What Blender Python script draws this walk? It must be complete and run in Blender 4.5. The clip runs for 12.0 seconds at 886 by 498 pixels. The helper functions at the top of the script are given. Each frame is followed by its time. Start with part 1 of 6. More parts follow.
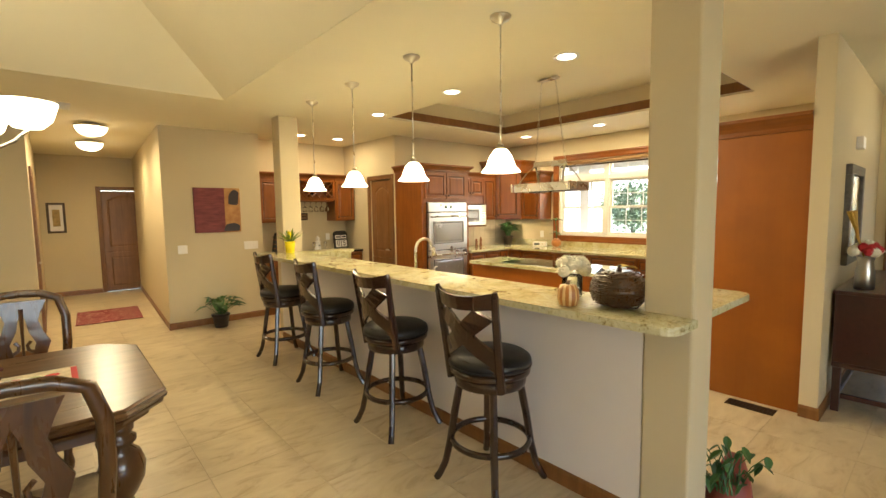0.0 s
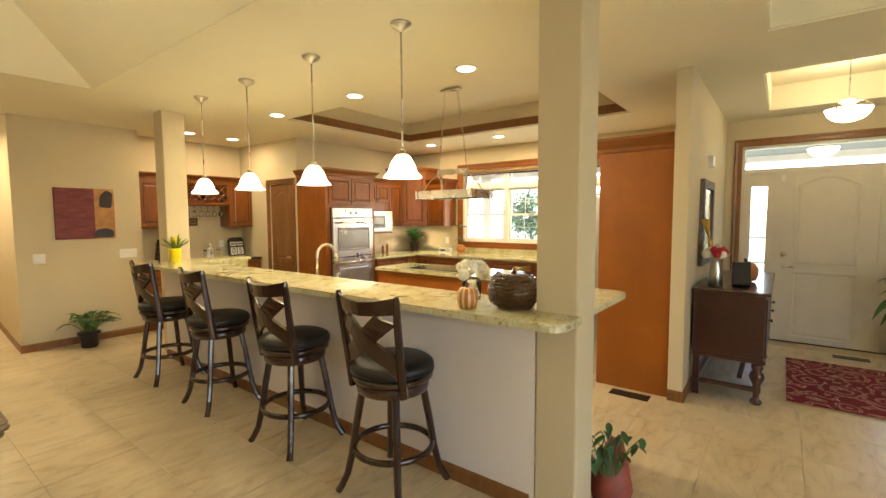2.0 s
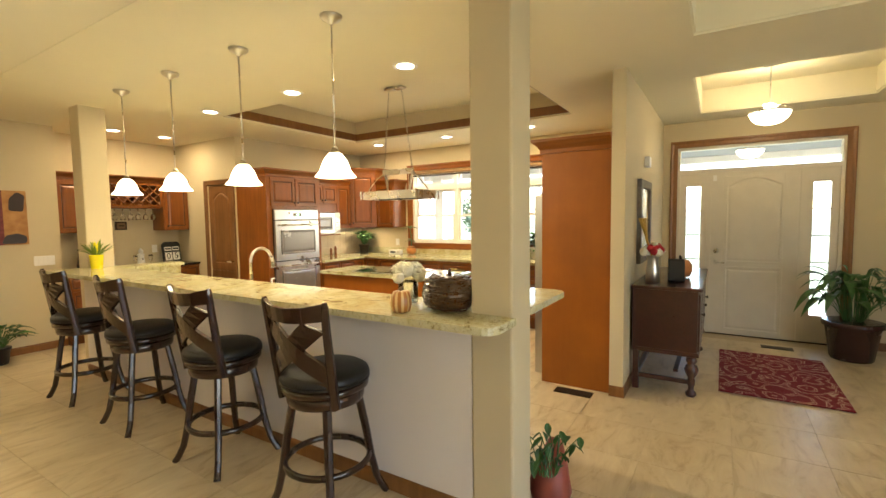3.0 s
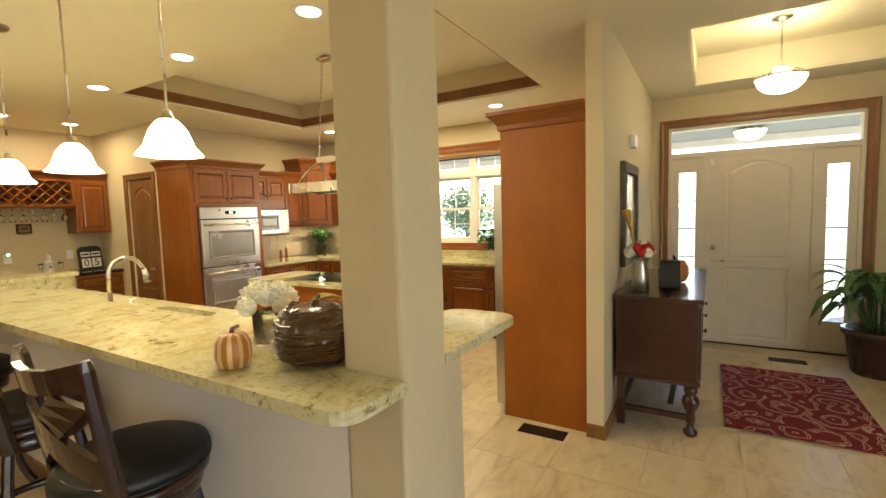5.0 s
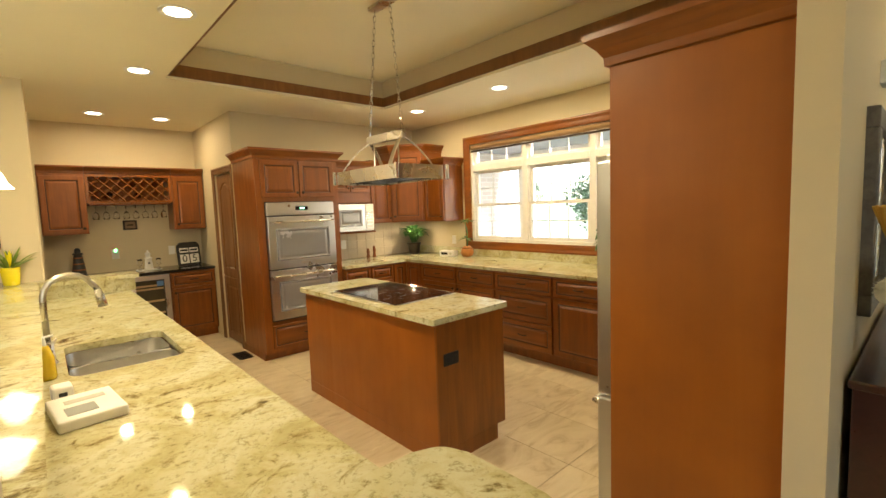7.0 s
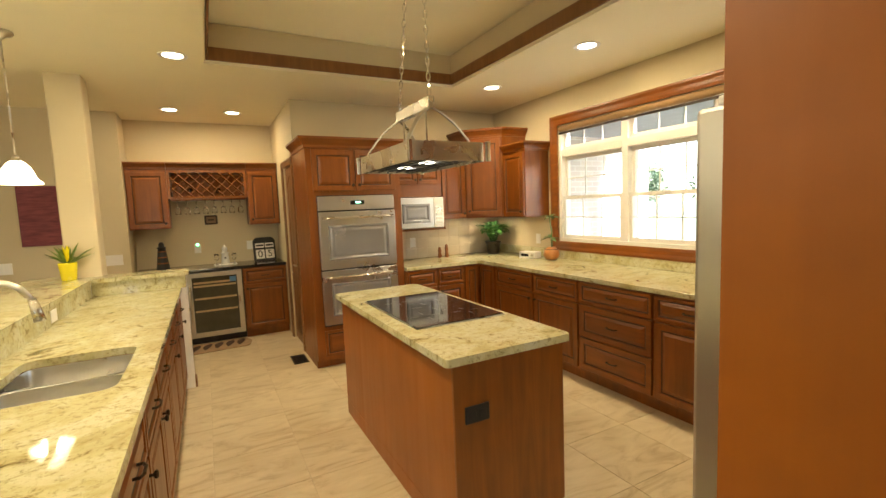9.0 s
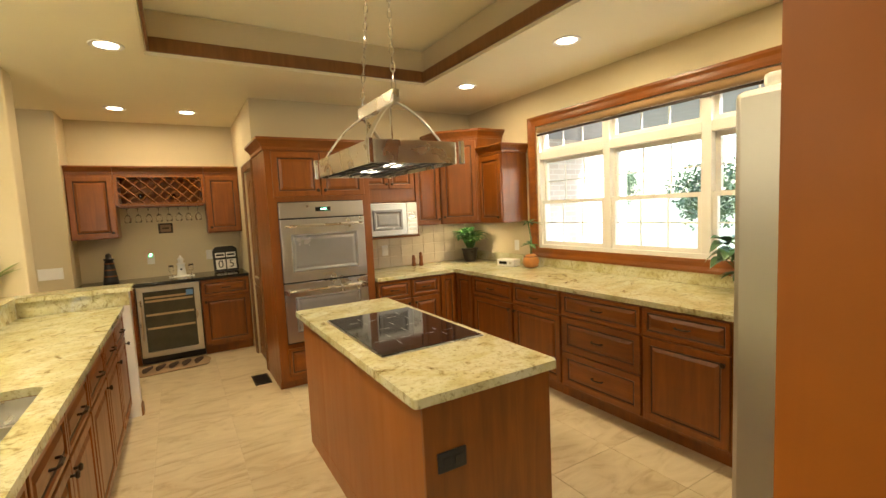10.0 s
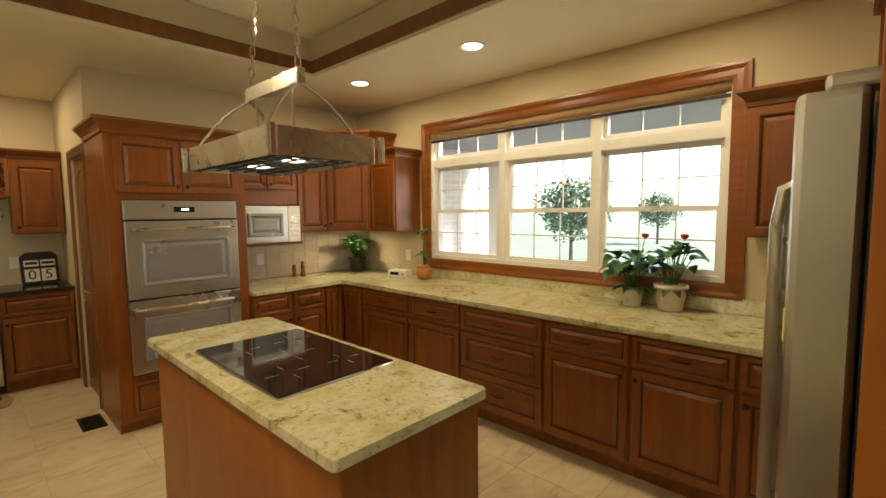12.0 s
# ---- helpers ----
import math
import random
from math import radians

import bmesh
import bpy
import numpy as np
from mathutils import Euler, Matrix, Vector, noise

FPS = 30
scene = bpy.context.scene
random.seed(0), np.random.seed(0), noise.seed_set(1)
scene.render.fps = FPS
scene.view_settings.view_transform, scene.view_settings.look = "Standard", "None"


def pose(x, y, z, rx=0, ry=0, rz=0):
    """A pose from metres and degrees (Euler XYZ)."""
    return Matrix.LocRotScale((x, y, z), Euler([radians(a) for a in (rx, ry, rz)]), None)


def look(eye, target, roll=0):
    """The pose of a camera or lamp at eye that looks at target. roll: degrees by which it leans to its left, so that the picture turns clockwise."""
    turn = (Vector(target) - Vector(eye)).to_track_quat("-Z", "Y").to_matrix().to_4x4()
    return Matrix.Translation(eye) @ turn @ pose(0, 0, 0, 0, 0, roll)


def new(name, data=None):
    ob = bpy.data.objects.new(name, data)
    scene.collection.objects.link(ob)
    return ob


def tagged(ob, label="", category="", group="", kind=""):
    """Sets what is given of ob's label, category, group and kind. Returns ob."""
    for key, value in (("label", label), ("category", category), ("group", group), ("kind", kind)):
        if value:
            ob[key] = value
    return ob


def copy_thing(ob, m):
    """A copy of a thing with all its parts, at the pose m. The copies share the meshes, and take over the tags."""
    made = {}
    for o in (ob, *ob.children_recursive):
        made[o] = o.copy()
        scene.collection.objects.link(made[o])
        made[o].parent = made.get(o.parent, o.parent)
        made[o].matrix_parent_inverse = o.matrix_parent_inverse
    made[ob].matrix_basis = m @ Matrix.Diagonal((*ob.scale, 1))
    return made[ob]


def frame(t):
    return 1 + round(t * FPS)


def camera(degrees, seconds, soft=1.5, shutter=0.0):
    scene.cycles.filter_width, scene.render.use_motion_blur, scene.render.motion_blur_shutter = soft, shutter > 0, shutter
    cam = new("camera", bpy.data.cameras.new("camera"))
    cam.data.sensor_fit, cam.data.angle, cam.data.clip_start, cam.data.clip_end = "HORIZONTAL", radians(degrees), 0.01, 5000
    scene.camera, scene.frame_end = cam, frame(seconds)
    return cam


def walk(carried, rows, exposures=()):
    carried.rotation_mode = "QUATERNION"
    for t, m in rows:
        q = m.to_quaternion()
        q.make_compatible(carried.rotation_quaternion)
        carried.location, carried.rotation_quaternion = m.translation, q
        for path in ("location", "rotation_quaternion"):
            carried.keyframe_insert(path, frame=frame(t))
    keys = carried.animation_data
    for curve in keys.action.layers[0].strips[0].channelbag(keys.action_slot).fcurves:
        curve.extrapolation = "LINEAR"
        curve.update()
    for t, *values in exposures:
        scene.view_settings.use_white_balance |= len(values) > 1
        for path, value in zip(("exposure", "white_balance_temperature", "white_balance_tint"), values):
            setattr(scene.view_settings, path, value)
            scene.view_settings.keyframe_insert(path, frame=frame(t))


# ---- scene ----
cam = camera(89.3, 12.0)
PATH = [
    (0, (1.932, 0.657, 1.558), (3.241, 2.158, 1.388), -0.8),
    (0.5, (1.943, 0.657, 1.55), (3.334, 2.085, 1.39), -0.7),
    (1, (1.947, 0.656, 1.551), (3.414, 2.007, 1.396), -0.6),
    (1.5, (1.95, 0.647, 1.546), (3.476, 1.931, 1.4), -0.4),
    (2, (1.959, 0.63, 1.545), (3.547, 1.837, 1.403), -0.3),
    (2.5, (1.995, 0.598, 1.548), (3.65, 1.713, 1.405), -0.5),
    (3, (2.098, 0.575, 1.539), (3.793, 1.627, 1.401), -0.8),
    (5, (3.042, 0.668, 1.527), (4.755, 1.689, 1.369), -1.7),
    (5.5, (3.381, 0.725, 1.541), (5.037, 1.836, 1.386), -1.6),
    (6, (3.727, 0.789, 1.538), (5.309, 1.999, 1.376), -1.5),
    (6.5, (4.025, 0.912, 1.535), (5.496, 2.258, 1.377), -1.3),
    (7, (4.302, 1.048, 1.558), (5.633, 2.529, 1.377), -2.1),
    (7.5, (4.522, 1.163, 1.566), (5.692, 2.775, 1.392), -2.7),
    (7.7, (4.610, 1.195, 1.566), (5.71, 2.855, 1.391), -2.8),
    (9.3, (5.166, 1.477, 1.537), (6.089, 3.241, 1.349), -2.3),
    (9.5, (5.183, 1.527, 1.545), (6.132, 3.278, 1.358), -2.4),
    (10, (5.288, 1.645, 1.562), (6.301, 3.36, 1.385), -2.7),
    (10.5, (5.344, 1.757, 1.567), (6.454, 3.412, 1.396), -2.5),
    (11, (5.342, 1.85, 1.573), (6.589, 3.405, 1.408), -2.1),
    (11.5, (5.322, 1.93, 1.571), (6.695, 3.376, 1.412), -1.3),
    (12, (5.306, 1.979, 1.574), (6.759, 3.342, 1.411), -0.6),
]
walk(cam, [(t, look(eye, target, roll)) for t, eye, target, roll in PATH],
     [(0.0, 2.86), (3.0, 2.9), (5.0, 2.78), (7.0, 2.62), (9.5, 2.62), (10.5, 2.65), (11.0, 2.42), (12.0, 1.98)])

# ---- light ----
world = bpy.data.worlds.new("sky")
scene.world = world
world.use_nodes = True
wn = world.node_tree
sky = wn.nodes.new("ShaderNodeTexSky")
sky.sky_type, sky.sun_disc = "NISHITA", False
sky.sun_elevation, sky.sun_rotation = radians(43), radians(144)
wn.nodes["Background"].inputs[1].default_value = 0.15
wn.links.new(sky.outputs[0], wn.nodes["Background"].inputs[0])
sun = new("sun", bpy.data.lights.new("sun", "SUN"))
sun.data.energy, sun.data.angle, sun.data.color = 4.5, radians(12), (1.0, 0.97, 0.93)
sun.matrix_world = look((16, -9, 13), (8, 2, 0))

WARM = (1.0, 0.80, 0.48)
DAY = (0.74, 0.80, 1.0)


def lamp(name, kind, at, energy, size=0.1, color=WARM, target=None, height=None):
    data = bpy.data.lights.new(name, kind)
    data.energy, data.color = energy * (0.37 if color == WARM else 0.42), color
    if kind == "AREA":
        data.size = size
        if height:
            data.shape, data.size_y = "RECTANGLE", height
        else:
            data.shape = "DISK"
    else:
        data.shadow_soft_size = size
    ob = new(name, data)
    ob.matrix_world = look(at, target or (at[0], at[1] + 0.0001, at[2] - 1))
    return ob


CANS = [(5.0, 2.70), (5.0, 4.01), (5.0, 5.33), (4.86, 7.27), (5.49, 7.27), (7.80, 5.31), (7.81, 4.03), (7.83, 2.77)]
PENDANTS = [(4.06, 2.54), (4.07, 3.44), (4.08, 4.35), (4.09, 5.20)]
for cx, cy in CANS:
    lamp("can_lamp", "AREA", (cx, cy, 2.712), 4.0 if cy > 7 else 8.6, 0.09)
for px, py in PENDANTS:
    lamp("pendant_lamp", "POINT", (px, py, 1.80), 1.8, 0.06)
lamp("entry_lamp", "POINT", (7.57, 0.2, 2.66), 7.0, 0.08)
lamp("chandelier_lamp", "POINT", (1.45, 3.6, 2.30), 5.5, 0.2)
lamp("hall_lamp", "AREA", (2.40, 7.96, 2.53), 10, 0.25)
lamp("hall_lamp", "AREA", (2.47, 9.6, 2.53), 10, 0.25)
# added daylight fill from behind; its living room window is assumed, never in view
lamp("assumed_window_fill", "AREA", (1.5, -4.05, 1.35), 16, 3.9, DAY, (1.5, 2.0, 1.0), 1.9)


# ---- materials ----
def mat(name, build):
    m = bpy.data.materials.new(name)
    m.use_nodes = True
    t = m.node_tree
    build(t, t.nodes["Principled BSDF"])
    return m


def node(t, kind, **inputs):
    n = t.nodes.new(kind)
    for k, v in inputs.items():
        n.inputs[k.replace("_", " ")].default_value = v
    return n


def coords(t, scale=(1, 1, 1), kind="Object", rot=(0, 0, 0)):
    c = t.nodes.new("ShaderNodeTexCoord")
    m = t.nodes.new("ShaderNodeMapping")
    m.inputs["Scale"].default_value = scale
    m.inputs["Rotation"].default_value = rot
    t.links.new(c.outputs[kind], m.inputs[0])
    return m.outputs[0]


def ramp(t, fac, stops):
    r = t.nodes.new("ShaderNodeValToRGB")
    e = r.color_ramp.elements
    while len(e) < len(stops):
        e.new(0.5)
    for k, (p, c) in zip(e, stops):
        k.position, k.color = p, (*c, 1)
    t.links.new(fac, r.inputs[0])
    return r.outputs[0]


def noise_fac(t, vec, scale, detail=4, rough=0.55, dist=0.0):
    n = node(t, "ShaderNodeTexNoise", Scale=scale, Detail=detail, Roughness=rough, Distortion=dist)
    t.links.new(vec, n.inputs["Vector"])
    return n.outputs[0]


def mix(t, a, b, fac=0.5, mode="MIX"):
    n = t.nodes.new("ShaderNodeMix")
    n.data_type, n.blend_type = "RGBA", mode
    for s, v in ((n.inputs[0], fac), (n.inputs[6], a), (n.inputs[7], b)):
        if hasattr(v, "is_linked"):
            t.links.new(v, s)
        else:
            s.default_value = v if isinstance(v, float) else (*v, 1)
    return n.outputs[2]


def bump(t, p, height, strength=0.1, dist=0.01):
    b = node(t, "ShaderNodeBump", Strength=strength, Distance=dist)
    t.links.new(height, b.inputs["Height"])
    t.links.new(b.outputs[0], p.inputs["Normal"])


def plain(name, color, rough=0.5, metal=0.0, vary=0.12, scale=6.0, grain=0.05, grain_scale=180.0, coat=0.0):
    """A paint, plastic, cloth or metal with two scales of unevenness."""
    def build(t, p):
        v = coords(t)
        big = noise_fac(t, v, scale, 3)
        lo = tuple(c * (1 - vary) for c in color)
        hi = tuple(min(1, c * (1 + vary * 0.6)) for c in color)
        t.links.new(ramp(t, big, [(0.3, lo), (0.7, hi)]), p.inputs["Base Color"])
        fine = noise_fac(t, v, grain_scale, 2)
        r = ramp(t, big, [(0.3, (rough * 0.85,) * 3), (0.7, (min(1, rough * 1.15),) * 3)])
        t.links.new(r, p.inputs["Roughness"])
        p.inputs["Metallic"].default_value = metal
        p.inputs["Coat Weight"].default_value = coat
        if grain:
            bump(t, p, fine, grain, 0.002)
    return mat(name, build)


def wood(name, dark, light, rough=0.34, axis=2, coat=0.15, scale=1.0, object_random=True):
    def build(t, p):
        s = [22.0 * scale] * 3
        s[axis] = 1.6 * scale
        v = coords(t, tuple(s))
        grain = noise_fac(t, v, 1.0, 6, 0.6, 0.8)
        v2 = coords(t, (1.3, 1.3, 1.3))
        cloud = noise_fac(t, v2, 2.2, 3)
        col = ramp(t, grain, [(0.25, dark), (0.75, light)])
        tone = ramp(t, cloud, [(0.3, (0.78, 0.76, 0.74)), (0.7, (1.0, 1.0, 1.0))])
        c = mix(t, col, tone, 1.0, "MULTIPLY")
        if object_random:
            info = t.nodes.new("ShaderNodeObjectInfo")
            c = mix(t, c, ramp(t, info.outputs["Random"], [(0, (0.86, 0.84, 0.82)), (1, (1, 1, 1))]), 1.0, "MULTIPLY")
        t.links.new(c, p.inputs["Base Color"])
        t.links.new(ramp(t, grain, [(0.2, (rough * 1.2,) * 3), (0.8, (rough * 0.85,) * 3)]), p.inputs["Roughness"])
        p.inputs["Coat Weight"].default_value = coat
        p.inputs["Coat Roughness"].default_value = 0.25 if coat < 0.45 else 0.08
        bump(t, p, grain, 0.06, 0.003)
    return mat(name, build)


def granite_build(t, p):
    v = coords(t)
    big = noise_fac(t, v, 2.6, 6, 0.62, 1.3)
    med = noise_fac(t, v, 13.0, 6, 0.65, 0.8)
    fine = noise_fac(t, v, 48.0, 5, 0.75)
    base = ramp(t, big, [(0.30, (0.42, 0.37, 0.18)), (0.45, (0.55, 0.51, 0.29)), (0.58, (0.62, 0.60, 0.41)), (0.8, (0.48, 0.43, 0.24))])
    veins = ramp(t, med, [(0.22, (0.52, 0.45, 0.33)), (0.36, (0.88, 0.84, 0.74)), (0.5, (1, 1, 1))])
    c = mix(t, base, veins, 1.0, "MULTIPLY")
    dark = noise_fac(t, v, 5.0, 8, 0.72, 2.0)
    c = mix(t, c, ramp(t, dark, [(0.29, (0.12, 0.10, 0.08)), (0.365, (0.55, 0.48, 0.36)), (0.44, (1, 1, 1))]), 1.0, "MULTIPLY")
    c = mix(t, c, ramp(t, fine, [(0.33, (0.42, 0.36, 0.26)), (0.47, (1, 1, 1))]), 0.75, "MULTIPLY")
    t.links.new(c, p.inputs["Base Color"])
    p.inputs["Roughness"].default_value = 0.055


def tile_build(t, p):
    info = t.nodes.new("ShaderNodeObjectInfo")
    geo = t.nodes.new("ShaderNodeNewGeometry")
    add = t.nodes.new("ShaderNodeVectorMath")
    add.operation = "MULTIPLY_ADD"
    comb = t.nodes.new("ShaderNodeCombineXYZ")
    t.links.new(info.outputs["Random"], comb.inputs[0])
    t.links.new(geo.outputs["Random Per Island"], comb.inputs[1])
    add.inputs[1].default_value = (37, 23, 11)
    t.links.new(comb.outputs[0], add.inputs[0])
    t.links.new(coords(t, (1.0, 1.0, 1.0)), add.inputs[2])
    v = add.outputs[0]
    rot = node(t, "ShaderNodeMapping")
    rot.inputs["Rotation"].default_value = (0, 0, 0.5)
    rot.inputs["Scale"].default_value = (1.0, 2.6, 1.0)
    t.links.new(v, rot.inputs[0])
    veins = noise_fac(t, rot.outputs[0], 2.4, 6, 0.6, 1.8)
    soft = noise_fac(t, v, 2.0, 2)
    c = ramp(t, veins, [(0.28, (0.44, 0.33, 0.19)), (0.46, (0.61, 0.50, 0.33)), (0.72, (0.70, 0.60, 0.42))])
    c = mix(t, c, ramp(t, soft, [(0.3, (0.86, 0.84, 0.80)), (0.7, (1, 1, 1))]), 1.0, "MULTIPLY")
    t.links.new(c, p.inputs["Base Color"])
    t.links.new(ramp(t, veins, [(0.3, (0.30,) * 3), (0.7, (0.40,) * 3)]), p.inputs["Roughness"])
    bump(t, p, veins, 0.05, 0.004)


def rug_build(t, p):
    v = coords(t)
    warp = noise_fac(t, v, 5.0, 2)
    n = node(t, "ShaderNodeTexVoronoi", Scale=4.5)
    n.feature = "F1"
    t.links.new(v, n.inputs["Vector"])
    w = node(t, "ShaderNodeMath")
    w.operation = "MULTIPLY_ADD"
    t.links.new(n.outputs["Distance"], w.inputs[0])
    w.inputs[1].default_value = 22.0
    k = node(t, "ShaderNodeMath")
    k.operation = "MULTIPLY"
    k.inputs[1].default_value = 14.0
    t.links.new(warp, k.inputs[0])
    t.links.new(k.outputs[0], w.inputs[2])
    s = node(t, "ShaderNodeMath")
    s.operation = "SINE"
    t.links.new(w.outputs[0], s.inputs[0])
    c = ramp(t, s.outputs[0], [(0.0, (0.20, 0.006, 0.018)), (0.50, (0.26, 0.010, 0.024)), (0.60, (0.62, 0.45, 0.34)), (0.86, (0.58, 0.38, 0.28)), (0.94, (0.24, 0.012, 0.024))])
    fib = noise_fac(t, v, 300, 2)
    c = mix(t, c, ramp(t, fib, [(0.3, (0.7, 0.7, 0.7)), (0.7, (1, 1, 1))]), 1.0, "MULTIPLY")
    t.links.new(c, p.inputs["Base Color"])
    p.inputs["Roughness"].default_value = 0.95
    bump(t, p, fib, 0.5, 0.004)


def glow(name, color, strength, base=(0.9, 0.88, 0.82)):
    def build(t, p):
        p.inputs["Base Color"].default_value = (*base, 1)
        p.inputs["Emission Color"].default_value = (*color, 1)
        p.inputs["Emission Strength"].default_value = strength
        p.inputs["Roughness"].default_value = 0.25
    return mat(name, build)


def glass_build(t, p):
    p.inputs["Transmission Weight"].default_value = 1.0
    p.inputs["Roughness"].default_value = 0.0
    p.inputs["IOR"].default_value = 1.02
    p.inputs["Base Color"].default_value = (1, 1, 1, 1)


def real_glass_build(t, p):
    glass_build(t, p)
    p.inputs["IOR"].default_value = 1.45


WALL = plain("wall_paint", (0.59, 0.50, 0.325), 0.75, vary=0.04, scale=1.5, grain=0.25, grain_scale=160)
CEIL = plain("ceiling_paint", (0.82, 0.76, 0.57), 0.85, vary=0.03, scale=1.2, grain=0.3, grain_scale=90)
PANELW = plain("bar_wall_paint", (0.72, 0.67, 0.64), 0.6, vary=0.03, scale=2.0, grain=0.15)
WHITE = plain("white_paint", (0.80, 0.78, 0.74), 0.4, vary=0.04, grain=0.03)
DOORW = plain("cream_door_paint", (0.66, 0.60, 0.50), 0.45, vary=0.04, grain=0.05)
CHERRY = wood("cherry_wood", (0.175, 0.047, 0.004), (0.30, 0.090, 0.008))
CHERRY_H = wood("cherry_wood_across", (0.175, 0.047, 0.004), (0.30, 0.090, 0.008), axis=1)
CHERRY_X = wood("cherry_wood_along", (0.175, 0.047, 0.004), (0.30, 0.090, 0.008), axis=0)
PANEL = wood("cherry_veneer", (0.30, 0.086, 0.005), (0.33, 0.098, 0.007), 0.42, coat=0.1, scale=0.5, object_random=False)
DARKTRIM = wood("stained_trim", (0.20, 0.082, 0.020), (0.30, 0.13, 0.035), 0.4)
GLAZE = plain("dark_glaze_in_grooves", (0.045, 0.014, 0.006), 0.45, vary=0.3, scale=12)
OAKDOOR = wood("stained_door_wood", (0.16, 0.068, 0.020), (0.26, 0.12, 0.04), 0.38)
STOOLW = wood("espresso_wood", (0.018, 0.006, 0.003), (0.048, 0.016, 0.007), 0.25, coat=0.5)
MAHOG = wood("dark_mahogany", (0.040, 0.010, 0.007), (0.070, 0.017, 0.011), 0.3, axis=0, coat=0.5)
OAK = wood("antique_oak", (0.06, 0.024, 0.006), (0.13, 0.055, 0.015), 0.30, axis=0, coat=0.3)
OAKV = wood("antique_oak_upright", (0.05, 0.019, 0.006), (0.12, 0.05, 0.014), 0.28, axis=2, coat=0.5)
GRANITE = mat("polished_granite", granite_build)
TILE = mat("beige_marbled_tile", tile_build)
GROUT = plain("grout", (0.57, 0.47, 0.32), 0.9)
STEEL = plain("brushed_steel", (0.58, 0.57, 0.55), 0.30, 1.0, vary=0.04, scale=3.0, grain=0)
NICKEL = plain("brushed_nickel", (0.60, 0.56, 0.48), 0.28, 1.0, vary=0.05, grain=0)
CHROME = plain("chrome", (0.75, 0.75, 0.74), 0.1, 1.0, vary=0.03, grain=0)
BRONZE = plain("dark_bronze", (0.05, 0.035, 0.025), 0.4, 0.8, vary=0.1, grain=0)
BLACKGLASS = plain("black_glass", (0.006, 0.006, 0.007), 0.06, vary=0.05, grain=0)
OVENGLASS = plain("oven_glass", (0.30, 0.29, 0.29), 0.25, 0.45, vary=0.05, grain=0)
BLACK = plain("black_plastic", (0.015, 0.015, 0.016), 0.4, vary=0.2)
DARKSTONE = plain("dark_stone", (0.02, 0.018, 0.016), 0.15, vary=0.3, scale=30, grain=0)
LEATHER = plain("black_leather", (0.010, 0.009, 0.008), 0.48, vary=0.2, grain=0.3, grain_scale=250)
BACKSPLASH = plain("splash_tile", (0.56, 0.48, 0.36), 0.4, vary=0.08, scale=9)
RUG = mat("woven_red_rug", rug_build)
GLASS = mat("window_glass", glass_build)
CLEAR = mat("clear_glass", real_glass_build)
SHADE = glow("lit_alabaster", (1.0, 0.88, 0.58), 1.1)
CANGLOW = glow("lit_bulb", (1.0, 0.92, 0.74), 2.0)
LEAF = plain("green_leaf", (0.045, 0.13, 0.028), 0.4, vary=0.35, scale=9, grain=0.1)
LEAFY = plain("yellow_green_leaf", (0.16, 0.24, 0.03), 0.4, vary=0.3, scale=9, grain=0.1)
YELLOW = plain("yellow_ceramic", (0.85, 0.72, 0.02), 0.25, vary=0.05, grain=0)
REDFLOWER = plain("red_petal", (0.50, 0.02, 0.03), 0.6, vary=0.2)
WHITEFLOWER = plain("white_petal", (0.85, 0.82, 0.68), 0.7, vary=0.1, scale=20)
TERRA = plain("terracotta", (0.28, 0.06, 0.04), 0.5, vary=0.2, scale=12)
BLACKPOT = plain("black_pot", (0.015, 0.013, 0.013), 0.35, vary=0.2)
SOIL = plain("soil", (0.03, 0.02, 0.013), 0.95, vary=0.4, scale=30, grain=0.6, grain_scale=60)


# ---- building helpers ----
def part(name, bm, material, parent=None, label="", smooth=False):
    me = bpy.data.meshes.new(name)
    bmesh.ops.recalc_face_normals(bm, faces=bm.faces)
    if smooth:
        for f in bm.faces:
            f.smooth = True
    grooved = any(f.material_index == 1 for f in bm.faces)
    bm.to_mesh(me)
    bm.free()
    me.materials.append(material)
    if grooved:
        me.materials.append(GLAZE if material in (CHERRY, CHERRY_X, CHERRY_H) else material)
    ob = new(name, me)
    if parent:
        ob.parent = parent
    if label:
        ob["label"] = label
    return ob


def thing(name, at, label, category, rz=0, group=""):
    ob = new(name)
    ob.empty_display_size = 0.1
    ob.matrix_world = pose(*at, 0, 0, rz)
    return tagged(ob, label, category, group)


def box(x0, x1, y0, y1, z0, z1, bevel=0.0, bm=None, seg=2):
    b = bm or bmesh.new()
    vs = bmesh.ops.create_cube(b, size=1)["verts"]
    for v in vs:
        v.co = Vector(((x0 + x1) / 2 + v.co.x * (x1 - x0), (y0 + y1) / 2 + v.co.y * (y1 - y0), (z0 + z1) / 2 + v.co.z * (z1 - z0)))
    if bevel:
        es = {e for v in vs for e in v.link_edges}
        bmesh.ops.bevel(b, geom=list(es), offset=bevel, segments=seg, affect="EDGES", profile=0.5)
    return b


def prism(points, z0, z1, bevel=0.0, bm=None):
    """A flat outline pulled up from z0 to z1."""
    b = bm or bmesh.new()
    lo = [b.verts.new((x, y, z0)) for x, y in points]
    hi = [b.verts.new((x, y, z1)) for x, y in points]
    n = len(points)
    b.faces.new(lo[::-1])
    top = b.faces.new(hi)
    for i in range(n):
        b.faces.new((lo[i], lo[(i + 1) % n], hi[(i + 1) % n], hi[i]))
    if bevel:
        bmesh.ops.bevel(b, geom=list(top.edges), offset=bevel, segments=2, affect="EDGES", profile=0.5)
    return b


